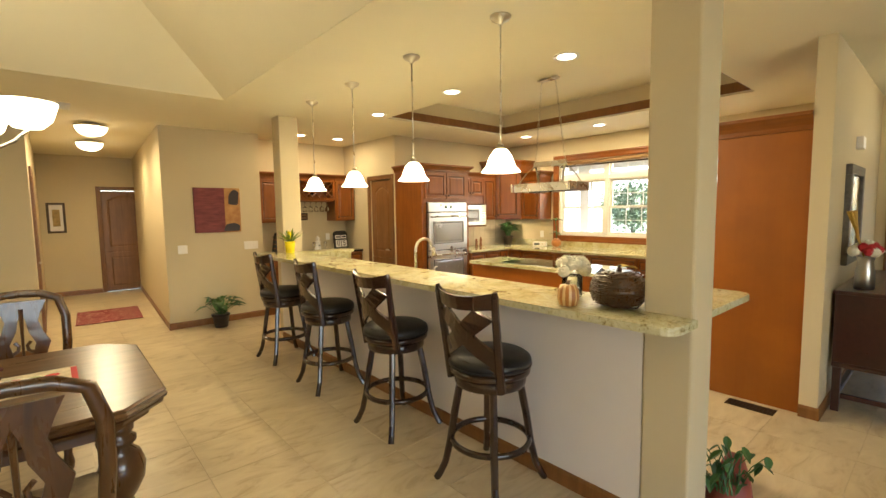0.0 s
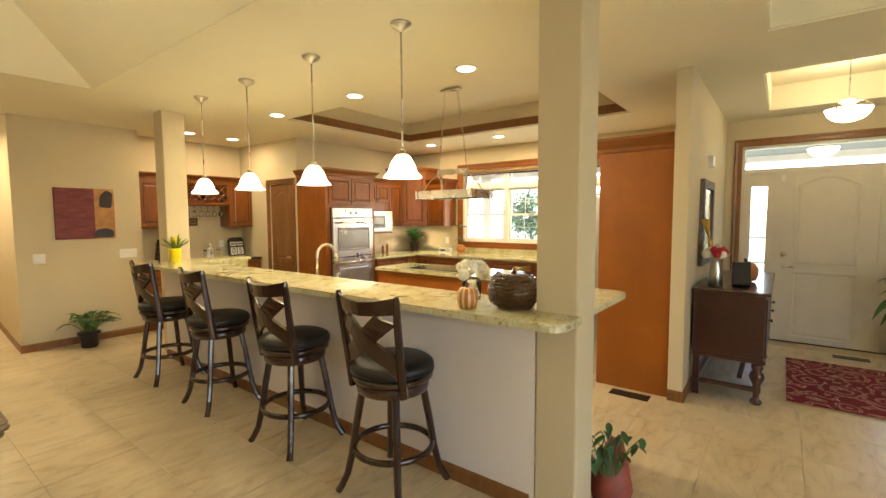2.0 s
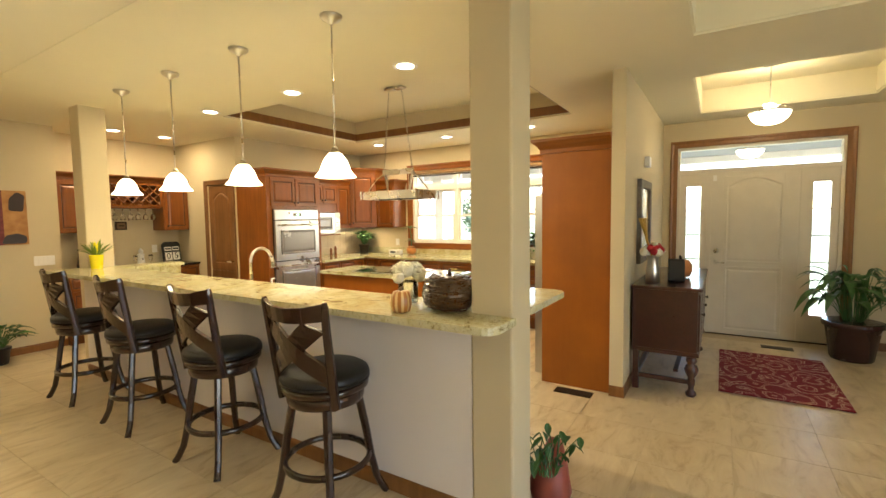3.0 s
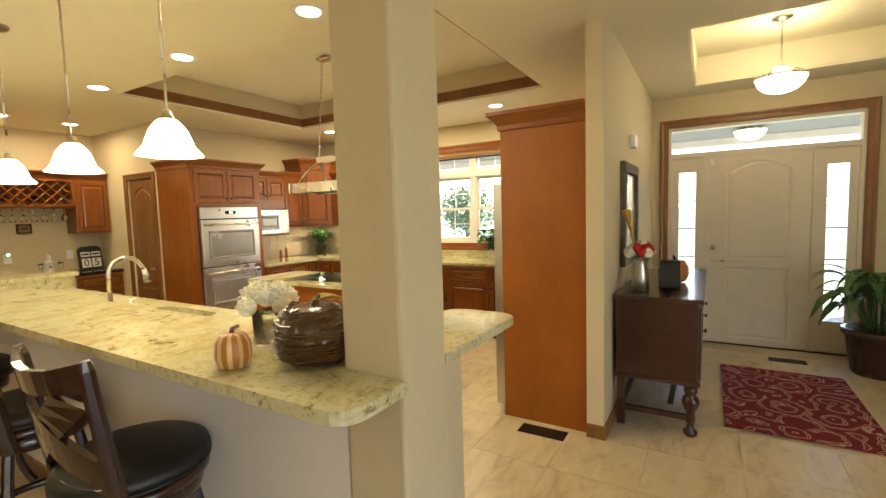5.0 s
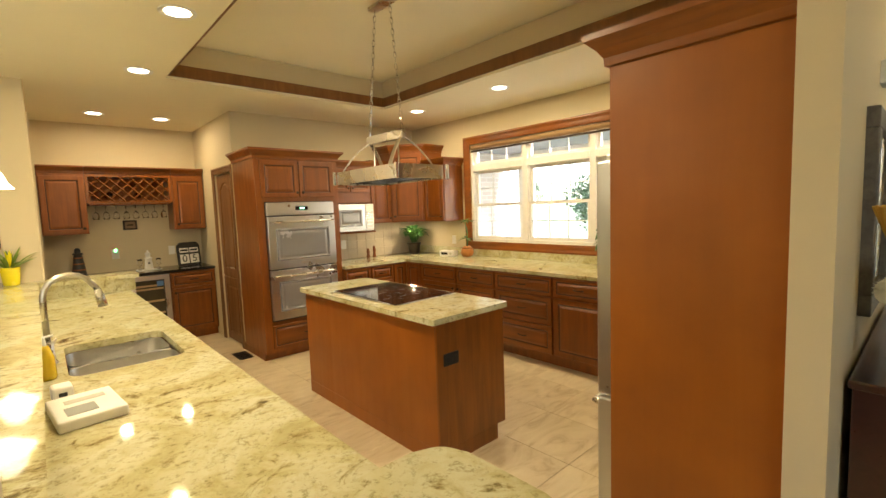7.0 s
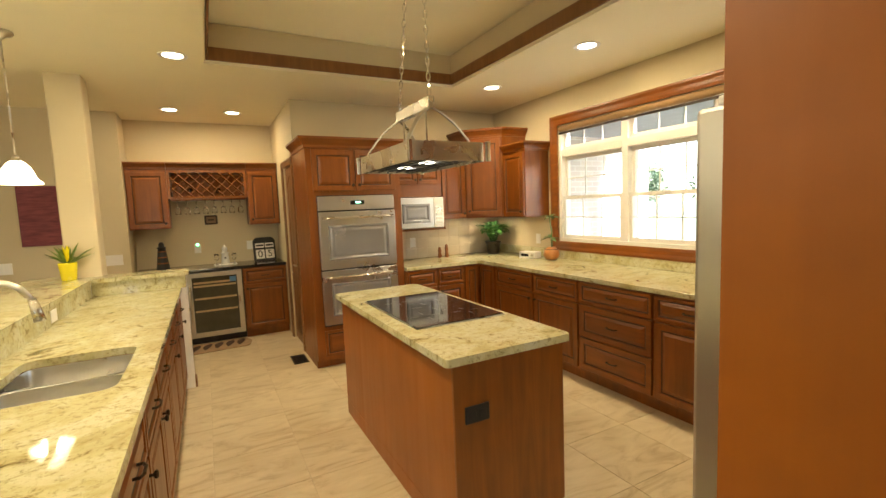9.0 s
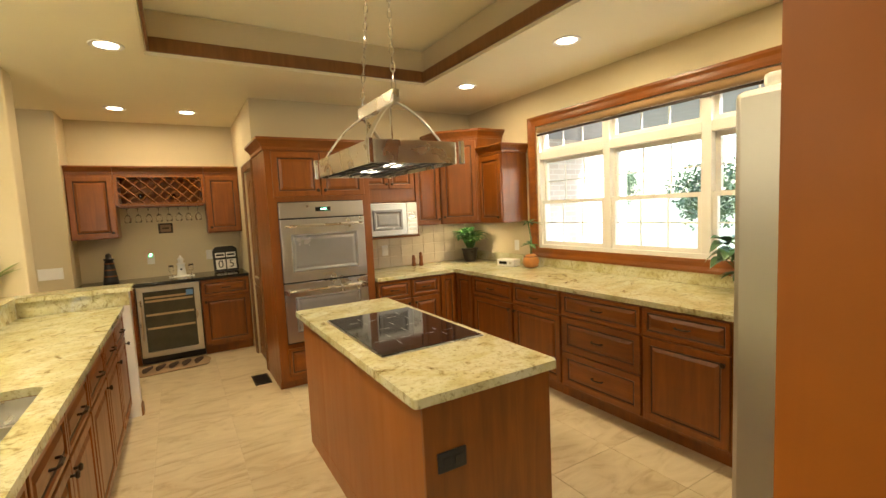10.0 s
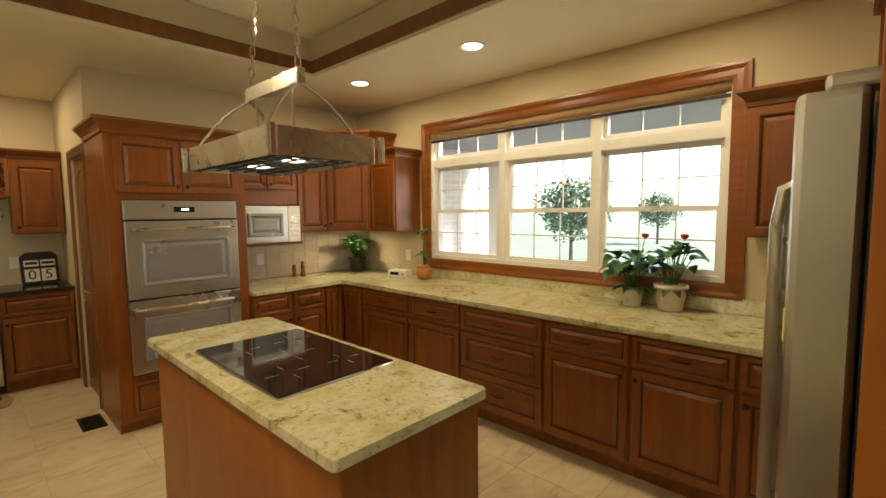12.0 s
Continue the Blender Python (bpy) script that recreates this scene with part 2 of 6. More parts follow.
def lathe(profile, seg=20, at=(0, 0, 0), bm=None):
    """A turned shape: rows of (radius, height)."""
    b = bm or bmesh.new()
    rings = []
    for r, z in profile:
        r = max(r, 0.0005)
        rings.append([b.verts.new((at[0] + r * math.cos(a), at[1] + r * math.sin(a), at[2] + z)) for a in (2 * math.pi * k / seg for k in range(seg))])
    for lo, hi in zip(rings, rings[1:]):
        for k in range(seg):
            b.faces.new((lo[k], lo[(k + 1) % seg], hi[(k + 1) % seg], hi[k]))
    b.faces.new(rings[0][::-1])
    b.faces.new(rings[-1])
    return b


def tube(points, radius, seg=8, bm=None, flat=1.0):
    """A round or flattened bar along points; radius may be a list."""
    b = bm or bmesh.new()
    pts = [Vector(p) for p in points]
    rad = radius if isinstance(radius, (list, tuple)) else [radius] * len(pts)
    rings, ref = [], None
    for i, p in enumerate(pts):
        d = (pts[min(i + 1, len(pts) - 1)] - pts[max(i - 1, 0)]).normalized()
        if ref is None:
            ref = Vector((0, 0, 1)) if abs(d.z) < 0.9 else Vector((1, 0, 0))
        u = (ref - d * ref.dot(d)).normalized()
        w = d.cross(u)
        ref = u
        rings.append([b.verts.new(p + (u * math.cos(a) * flat + w * math.sin(a)) * rad[i]) for a in (2 * math.pi * k / seg for k in range(seg))])
    for lo, hi in zip(rings, rings[1:]):
        for k in range(seg):
            b.faces.new((lo[k], lo[(k + 1) % seg], hi[(k + 1) % seg], hi[k]))
    b.faces.new(rings[0][::-1])
    b.faces.new(rings[-1])
    return b


def panel_bm(w, h, depth=0.02, rail=0.055, arch=0.0, x=0.0, z=0.0, y=0.0, bm=None, raised=0.006):
    """A frame-and-panel front, facing -y, its lower left corner at x, z; the back lies in y."""
    b = bm or bmesh.new()
    n = 10
    rows = [(0, 0), (0, depth - 0.003), (0.003, depth), (rail - 0.006, depth), (rail, depth - 0.007), (rail + 0.010, depth - 0.010), (rail + 0.032, depth - 0.010 + raised + 0.003)]
    rings = []
    for ins, d in rows:
        a = arch if ins > 0.01 else 0.0
        x0, x1, z0, z1 = ins, w - ins, ins, h - ins
        ring = [(x0, z0), (x1, z0)]
        for k in range(n + 1):
            s = k / n
            ring.append((x1 + (x0 - x1) * s, z1 - a + a * math.sin(math.pi * s)))
        rings.append([b.verts.new((x + px, y - d, z + pz)) for px, pz in ring])
    m = len(rings[0])
    for lo, hi in zip(rings, rings[1:]):
        for k in range(m):
            f = b.faces.new((lo[k], lo[(k + 1) % m], hi[(k + 1) % m], hi[k]))
            if hi is rings[5]:
                f.material_index = 1
    b.faces.new(rings[0][::-1])
    b.faces.new(rings[-1])
    return b


def structure(ob, label=""):
    return tagged(ob, label, "", "", "structure")


# ---- the large structure ----
H = 2.74
TRAY = (5.20, 7.41, 2.08, 5.44)


def wall_with_holes(name, axis, at, thick, u0, u1, z0, z1, holes, material=WALL, label="painted plaster wall"):
    """A wall across axis, from at to at + thick, along u0..u1, with openings (u, u, z, z)."""
    us = sorted({u0, u1, *[v for h in holes for v in h[:2]]})
    bm = bmesh.new()
    for a, c in zip(us, us[1:]):
        spans = sorted((h[2], h[3]) for h in holes if h[0] <= a + 1e-6 and h[1] >= c - 1e-6)
        z = z0
        for lo, hi in spans + [(z1, z1)]:
            if lo > z + 1e-4:
                if axis == "x":
                    box(at, at + thick, a, c, z, lo, bm=bm)
                else:
                    box(a, c, at, at + thick, z, lo, bm=bm)
            z = max(z, hi)
    return structure(part(name, bm, material), label)


WIN = (2.60, 5.20, 1.11, 2.36)
wall_with_holes("wall_window", "x", 8.57, 0.16, 1.36, 6.41, 0, H, [WIN])
wall_with_holes("wall_entry", "x", 8.78, 0.16, -4.0, 1.25, 0, H, [(-0.60, 1.08, 0.0, 2.40)])
wall_with_holes("wall_between_kitchen_and_entry", "y", 1.25, 0.11, 6.03, 8.94, 0, H, [])
wall_with_holes("wall_oven", "y", 6.41, 0.12, 6.11, 8.73, 0, H, [])
wall_with_holes("wall_pantry", "x", 5.99, 0.12, 6.41, 8.12, 0, H, [(6.53, 7.13, 0, 2.07)])
wall_with_holes("wall_pantry_back", "y", 8.0, 0.12, 6.11, 7.3, 0, H, [])
wall_with_holes("wall_pantry_side", "x", 7.3, 0.12, 6.53, 8.12, 0, H, [])
wall_with_holes("wall_wet_bar", "y", 8.0, 0.12, 4.33, 5.99, 0, H, [])
wall_with_holes("wall_wet_bar_side", "x", 4.21, 0.12, 7.68, 8.12, 0, H, [])
wall_with_holes("wall_painting", "y", 7.56, 0.12, 3.06, 4.33, 0, H, [])
structure(part("wall_hall_right", prism([(3.06, 7.681), (3.18, 7.681), (3.42, 11.999), (3.29, 11.999)], 0, H), WALL), "painted plaster wall")
wall_with_holes("wall_hall_end", "y", 12.0, 0.12, 1.4, 3.6, 0, H, [(2.72, 3.46, 0, 2.06)])
wall_with_holes("wall_hall_left", "x", 1.66, 0.12, 7.42, 12.0, 0, H, [(7.75, 8.6, 0, 2.06)])
wall_with_holes("wall_dining_far", "y", 7.30, 0.12, -3.0, 1.78, 0, H, [])
wall_with_holes("wall_dining_left", "x", -3.12, 0.12, -4.0, 7.42, 0, H, [])
# closing wall out of view; the opening is added to hold the fill lamp
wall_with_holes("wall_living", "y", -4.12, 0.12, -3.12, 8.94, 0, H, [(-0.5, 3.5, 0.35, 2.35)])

# floor bed; the tiles come last
structure(part("floor", box(-3.1, 8.94, -4.1, 12.1, -0.12, -0.004), GROUT), "beige stone tile floor")


def ceiling():
    """Flat ceiling with a vault over the dining table and three raised trays."""
    holes = [(-1.6, 3.36, 1.7, 5.69), TRAY, (6.64, 8.30, -0.72, 0.81), (0.2, 5.60, -3.4, 0.76)]
    xs = sorted({-3.1, 8.94, *[v for h in holes for v in h[:2]]})
    ys = sorted({-4.1, 12.1, *[v for h in holes for v in h[2:]]})
    bm = bmesh.new()
    for a, b_ in zip(xs, xs[1:]):
        for c, d in zip(ys, ys[1:]):
            if not any(h[0] <= a + 1e-6 and h[1] >= b_ - 1e-6 and h[2] <= c + 1e-6 and h[3] >= d - 1e-6 for h in holes):
                q = [bm.verts.new(p) for p in ((a, c, H), (b_, c, H), (b_, d, H), (a, d, H))]
                bm.faces.new(q)
    bmesh.ops.remove_doubles(bm, verts=bm.verts, dist=1e-5)

    def ring(loops):
        rings = [[bm.verts.new(p) for p in l] for l in loops]
        n = len(rings[0])
        for lo, hi in zip(rings, rings[1:]):
            for k in range(n):
                bm.faces.new((lo[k], lo[(k + 1) % n], hi[(k + 1) % n], hi[k]))
        bm.faces.new(rings[-1])

    def rect(x0, x1, y0, y1, z, cut=0.0):
        if cut:
            return [(x0 + cut, y0, z), (x1 - cut, y0, z), (x1, y0 + cut, z), (x1, y1 - cut, z), (x1 - cut, y1, z), (x0 + cut, y1, z), (x0, y1 - cut, z), (x0, y0 + cut, z)]
        return [(x0, y0, z), (x1, y0, z), (x1, y1, z), (x0, y1, z)]

    s = 1.6
    ring([rect(-1.6, 3.36, 1.7, 5.69, H), rect(-1.6 + s, 3.36 - s, 1.7 + s, 5.69 - s, H + VAULT * s)])
    ring([rect(*TRAY, H), rect(*TRAY, 3.04)])
    ring([rect(6.64, 8.30, -0.72, 0.81, H), rect(6.64, 8.30, -0.72, 0.81, 3.0)])
    ring([rect(0.2, 5.60, -3.4, 0.76, H), rect(0.2, 5.60, -3.4, 0.76, 3.05)])
    ob = part("ceiling", bm, CEIL)
    mod = ob.modifiers.new("thickness", "SOLIDIFY")
    mod.thickness, mod.offset = 0.03, 0
    return structure(ob, "warm cream painted ceiling with vault and trays")


VAULT = 0.62
ceiling()
structure(part("roof", box(-3.2, 9.0, -4.2, 12.2, 4.2, 4.3), CEIL), "plain roof deck above the ceiling")


def tray_band(name, prof, material, label):
    """A ring of one profile round the kitchen tray: rows of (inwards, height over the ceiling)."""
    bm = bmesh.new()
    x0, x1, y0, y1 = TRAY
    rings = []
    for o, z in prof:
        rings.append([bm.verts.new(p) for p in ((x0 + o, y0 + o, H + z), (x1 - o, y0 + o, H + z), (x1 - o, y1 - o, H + z), (x0 + o, y1 - o, H + z))])
    n = len(rings)
    for i in range(n):
        lo, hi = rings[i], rings[(i + 1) % n]
        for k in range(4):
            bm.faces.new((lo[k], lo[(k + 1) % 4], hi[(k + 1) % 4], hi[k]))
    return structure(part(name, bm, material), label)


tray_band("trim_tray", [(0.016, 0.004), (0.030, 0.004), (0.032, 0.010), (0.032, 0.092), (0.028, 0.104), (0.016, 0.106)], DARKTRIM, "stained flat wooden band round the ceiling tray")
tray_band("wall_tray", [(0.016, 0.107), (0.022, 0.107), (0.022, 0.283), (0.016, 0.283)], WALL, "tan painted sides of the ceiling tray")

# pillars
for x0, x1, y0, y1 in ((4.02, 4.258, 1.392, 1.612), (4.07, 4.31, 6.085, 6.31)):
    structure(part("pillar", box(x0, x1, y0, y1, 0, H, 0.012), WALL), "square plastered pillar at the bar")


def baseboard(x0, y0, x1, y1, nx, ny, h=0.09, d=0.014):
    """A skirting along a wall line, standing out to nx, ny."""
    bm = bmesh.new()
    prof = [(0.0005, 0), (d, 0), (d, h - 0.02), (d * 0.6, h - 0.006), (0.0005, h)]
    ends = []
    for x, y in ((x0, y0), (x1, y1)):
        ends.append([bm.verts.new((x + nx * o, y + ny * o, z + 0.001)) for o, z in prof])
    m = len(prof)
    for k in range(m):
        bm.faces.new((ends[0][k], ends[0][(k + 1) % m], ends[1][(k + 1) % m], ends[1][k]))
    bm.faces.new(ends[0])
    bm.faces.new(ends[1][::-1])
    structure(part("baseboard", bm, DARKTRIM), "stained wooden baseboard")


for row in ((3.06, 7.56, 4.33, 7.56, 0, -1), (3.06, 7.546, 3.29, 12.0, -1, 0), (1.78, 8.67, 1.78, 12.0, 1, 0), (1.78, 12.0, 2.64, 12.0, 0, -1),
            (-3.0, 7.30, 1.78, 7.30, 0, -1), (4.023, 1.64, 4.023, 6.08, -1, 0), (6.03, 1.25, 8.78, 1.25, 0, -1), (6.03, 1.236, 6.03, 1.36, -1, 0),
            (8.78, 1.235, 8.78, 1.17, -1, 0), (8.78, -0.69, 8.78, -4.0, -1, 0), (5.99, 6.41, 5.99, 6.46, -1, 0),
            (4.92, 5.966, 4.92, 6.082, 1, 0), (4.26, 1.56, 4.66, 1.56, 0, -1)):
    baseboard(*row)


# ---- bar and counters ----
def rounded(points, r, n=5):
    """Round the corners of a flat outline; r is a list or one radius."""
    out = []
    m = len(points)
    for i, p in enumerate(points):
        rr = r[i] if isinstance(r, (list, tuple)) else r
        p, a, c = Vector(p), Vector(points[i - 1]), Vector(points[(i + 1) % m])
        if rr <= 0:
            out.append(tuple(p))
            continue
        u, w = (a - p).normalized() * rr, (c - p).normalized() * rr
        for k in range(n + 1):
            s = k / n
            out.append(tuple(p + u * (1 - s) ** 2 + w * s ** 2))
    return out


structure(part("wall_bar", box(4.023, 4.23, 1.613, 6.084, 0, 1.035), PANELW), "pale painted half wall below the bar")
structure(part("wall_bar_near_return", box(4.232, 4.66, 1.56, 1.70, 0, 1.035), WALL), "painted end wall of the bar")
structure(part("wall_bar_far_return", box(4.232, 4.92, 5.965, 6.083, 0, 1.035), WHITE), "painted return wall of the bar")
bt = thing("bar_counter", (0, 0, 0), "raised cream and gold polished granite bar top", "bar counter")
outline = [(3.77, 1.372), (4.018, 1.372), (4.018, 1.614), (4.26, 1.614), (4.26, 1.395), (4.90, 1.395), (4.90, 1.74), (4.265, 1.74), (4.265, 5.90), (4.95, 5.90), (4.95, 6.17), (4.315, 6.17), (4.315, 6.08), (4.065, 6.08), (4.065, 6.31), (3.77, 6.31)]
part("slab", prism(rounded(outline, [0.09, 0, 0, 0, 0, 0.08, 0.08, 0, 0, 0.03, 0.05, 0, 0, 0, 0, 0.05]), 1.036, 1.072, 0.008), GRANITE, bt)


def profile_box(prof, x0, x1, y0, y1, sides="lfr"):
    """A moulding that runs round a cabinet's left, front and right: rows of (out, z)."""
    bm = bmesh.new()
    rings = []
    for o, z in prof:
        l, f, r = (o if "l" in sides else 0), (o if "f" in sides else 0), (o if "r" in sides else 0)
        rings.append([bm.verts.new(p) for p in ((x0 - l, y1, z), (x0 - l, y0 - f, z), (x1 + r, y0 - f, z), (x1 + r, y1, z))])
    for lo, hi in zip(rings, rings[1:]):
        for k in range(4):
            bm.faces.new((lo[k], lo[(k + 1) % 4], hi[(k + 1) % 4], hi[k]))
    bm.faces.new(rings[0])
    bm.faces.new(rings[-1][::-1])
    return bm


CROWN = [(0.004, 0.0), (0.012, 0.004), (0.014, 0.03), (0.03, 0.055), (0.055, 0.08), (0.062, 0.085), (0.062, 0.105), (0.0, 0.107)]


def crown(parent, x0, x1, y0, y1, z, sides="lfr", scale=1.0):
    part("crown", profile_box([(o * scale, z + h * scale) for o, h in CROWN], x0, x1, y0, y1, sides), CHERRY_X, parent)


def pull(x, y, z, upright=False):
    """A short bowed bar handle."""
    d = 0.045
    pts = [(-d, 0), (-d, -0.018), (-d * 0.5, -0.028), (d * 0.5, -0.028), (d, -0.018), (d, 0)]
    return tube([(x, y + b, z + a) if upright else (x + a, y + b, z) for a, b in pts], 0.0055, 6)


def knob(x, y, z):
    b = lathe([(0.006, 0), (0.005, 0.012), (0.014, 0.018), (0.016, 0.024), (0.010, 0.03)], 10)
    bmesh.ops.rotate(b, verts=b.verts, cent=(0, 0, 0), matrix=Matrix.Rotation(radians(90), 3, "X"))
    bmesh.ops.translate(b, verts=b.verts, vec=(x, y, z))
    return b


def cabinet(name, label, at, rz, w, d, z0, z1, fronts, toe=0.0, crown_sides="", crown_scale=1.0, group=""):
    """A unit whose front faces local -y at y = 0; fronts are (kind, x, z, w, h, handle)."""
    c = thing(name, at, label, "cabinet", rz, group)
    bm = box(0.001, w - 0.001, 0.0, d, z0 + toe, z1, 0.002)
    if toe:
        box(0.001, w - 0.001, 0.06, d, z0, z0 + toe - 0.001, bm=bm)
    part("body", bm, CHERRY, c)
    for kind, x, z, fw, fh, handle in fronts:
        f = part("door" if kind == "door" else "drawer", panel_bm(fw, fh, 0.02, 0.05 if fh > 0.25 else 0.028, 0, x, z, -0.001), CHERRY if kind == "door" else CHERRY_X, c)
        if handle == "pull":
            part("handle", pull(x + fw / 2, -0.021, z + fh / 2), BRONZE, f, "dark bronze pull")
        elif handle == "l":
            part("handle", knob(x + 0.028, -0.021, z + (0.05 if z > 1.2 else fh - 0.05)), BRONZE, f, "dark bronze knob")
        elif handle == "r":
            part("handle", knob(x + fw - 0.028, -0.021, z + (0.05 if z > 1.2 else fh - 0.05)), BRONZE, f, "dark bronze knob")
    if crown_sides:
        crown(c, 0, w, 0, d, z1 - 0.004, crown_sides, crown_scale)
    return c


def base_fronts(w, doors, drawers=1, hand="r"):
    out = []
    g = 0.012
    if doors == 0:
        for z, h in ((0.125, 0.27), (0.405, 0.27), (0.69, 0.175)):
            out.append(("drawer", g, z, w - 2 * g, h, "pull"))
        return out
    dw = (w - 2 * g - (doors - 1) * 0.006) / doors
    for k in range(doors):
        out.append(("door", g + k * (dw + 0.006), 0.125, dw, 0.55, ("r" if k == 0 else "l") if doors == 2 else hand))
    nd = drawers
    if nd:
        w2 = (w - 2 * g - (nd - 1) * 0.006) / nd
        for k in range(nd):
            out.append(("drawer", g + k * (w2 + 0.006), 0.69, w2, 0.175, "pull"))
    return out


def granite_slab(name, label, outline, radii, z0=0.885, z1=0.921):
    c = thing(name, (0, 0, 0), label, "countertop")
    part("slab", prism(rounded(outline, radii), z0, z1, 0.006), GRANITE, c)
    return c


# ---- kitchen: window and oven runs ----
BASE = "cherry-stained base cabinet with raised panel fronts"
ys = [5.41, 4.78, 4.19, 3.47, 2.91, 2.39, 1.43]
for (a, b_), doors, hand in zip(zip(ys, ys[1:]), (1, 1, 0, 1, 1, 1), "rlxrll"):
    lab = "cherry-stained bank of three drawers below the window" if doors == 0 else BASE + " below the window"
    cabinet("base_cabinet", lab, (7.86, a, 0), -90, a - b_, 0.70, 0, 0.884, base_fronts(a - b_, doors, 1, hand), 0.10, group="window base cabinets")
cabinet("corner_cabinet", "cherry-stained corner base cabinet with tall door", (7.86, 5.74, 0), -90, 0.33, 0.70, 0, 0.884, [("door", 0.03, 0.125, 0.28, 0.74, "")], 0.10)
for x0, x1, hand in ((6.93, 7.30, "r"), (7.30, 7.64, "l")):
    cabinet("base_cabinet", BASE + " beside the wall oven", (x0, 5.74, 0), 0, x1 - x0, 0.66, 0, 0.884, base_fronts(x1 - x0, 1, 1, hand), 0.10, group="oven wall base cabinets")
cabinet("base_cabinet", "narrow cherry-stained base cabinet in the corner", (7.64, 5.74, 0), 0, 0.22, 0.66, 0, 0.884, [("door", 0.01, 0.125, 0.185, 0.74, "")], 0.10, group="oven wall base cabinets")
granite_slab("countertop", "polished cream granite worktop along oven and window walls", [(6.93, 5.69), (7.81, 5.69), (7.81, 1.365), (8.567, 1.365), (8.567, 6.407), (6.93, 6.407)], [0, 0.04, 0, 0, 0, 0])
bs = thing("granite_upstand", (0, 0, 0), "low polished granite upstand behind the worktop", "backsplash")
part("strip", box(8.545, 8.566, 1.43, 6.38, 0.922, 1.02, 0.003), GRANITE, bs)
sp = thing("tile_backsplash", (0, 0, 0), "beige tiled backsplash under the wall cabinets", "backsplash")
for i in range(11):
    for j in range(4):
        x = 6.94 + i * 0.147
        part("tile", box(x + 0.0006, x + 0.1464, 6.396, 6.408, 0.925 + j * 0.118, 1.0424 + j * 0.118, 0.002, seg=1), BACKSPLASH, sp)


def oven_tower():
    c = cabinet("oven_cabinet", "tall cherry-stained cabinet housing a double wall oven", (5.98, 5.755, 0), 0, 0.945, 0.65, 0, 2.14,
                [("door", 0.055, 1.735, 0.41, 0.385, "r"), ("door", 0.473, 1.735, 0.41, 0.385, "l"), ("drawer", 0.08, 0.125, 0.78, 0.25, "pull")], 0.08, "lfr")
    return c


oven_tower()


def wall_oven():
    o = thing("double_oven", (6.06, 5.730, 0.42), "stainless steel double wall oven with glass doors", "oven")
    w = 0.765
    part("body", box(0, w, 0.0, 0.02, 0, 1.27), BLACK, o)
    p = part("control_panel", box(0.0, w, -0.03, -0.002, 1.125, 1.26, 0.004), STEEL, o)
    part("display", box(w / 2 - 0.07, w / 2 + 0.07, -0.034, -0.0305, 1.175, 1.215), BLACKGLASS, p, "black clock display")
    part("display_digits", box(w / 2 - 0.02, w / 2 + 0.03, -0.0355, -0.0345, 1.19, 1.202), glow("green_digits", (0.2, 1.0, 0.5), 2.0), p)
    for z0, z1 in ((0.56, 1.112), (0.02, 0.545)):
        d = part("oven_door", box(0, w, -0.04, -0.002, z0, z1, 0.005), STEEL, o)
        part("oven_window", panel_bm(0.60, (z1 - z0) * 0.60, 0.016, 0.02, 0, 0.0825, z0 + 0.09, -0.0405, raised=0.001), OVENGLASS, d, "grey reflective glass")
        h = tube([(0.04, -0.042, z1 - 0.06), (0.04, -0.085, z1 - 0.06), (0.10, -0.095, z1 - 0.058), (w - 0.10, -0.095, z1 - 0.058), (w - 0.04, -0.085, z1 - 0.06), (w - 0.04, -0.042, z1 - 0.06)], 0.012, 8)
        part("handle", h, NICKEL, d, "brushed steel bar handle", True)
        part("badge", box(w / 2 - 0.045, w / 2 + 0.045, -0.043, -0.0405, z0 + 0.035, z0 + 0.06), NICKEL, d)


wall_oven()

# wall cabinets beside the oven
UP = "cherry-stained wall cabinet with raised panel doors"
c = cabinet("wall_cabinet", UP + " over the microwave", (6.935, 6.04, 0), 0, 0.62, 0.365, 1.66, 2.10, [("door", 0.012, 1.80, 0.295, 0.285, "r"), ("door", 0.313, 1.80, 0.295, 0.285, "l")], 0, "f", 0.9)
part("side_panel", box(0.0, 0.02, -0.06, 0.365, 1.305, 1.658), CHERRY, c)
part("side_panel", box(0.60, 0.62, -0.06, 0.365, 1.305, 1.658), CHERRY, c)
part("shelf", box(0.0, 0.62, -0.08, 0.365, 1.282, 1.304, 0.003), CHERRY_X, c)
cabinet("wall_cabinet", "narrow " + UP + " beside the microwave", (7.56, 6.07, 0), 0, 0.34, 0.335, 1.39, 2.12, [("door", 0.012, 1.40, 0.31, 0.70, "r")], 0, "f", 0.9)


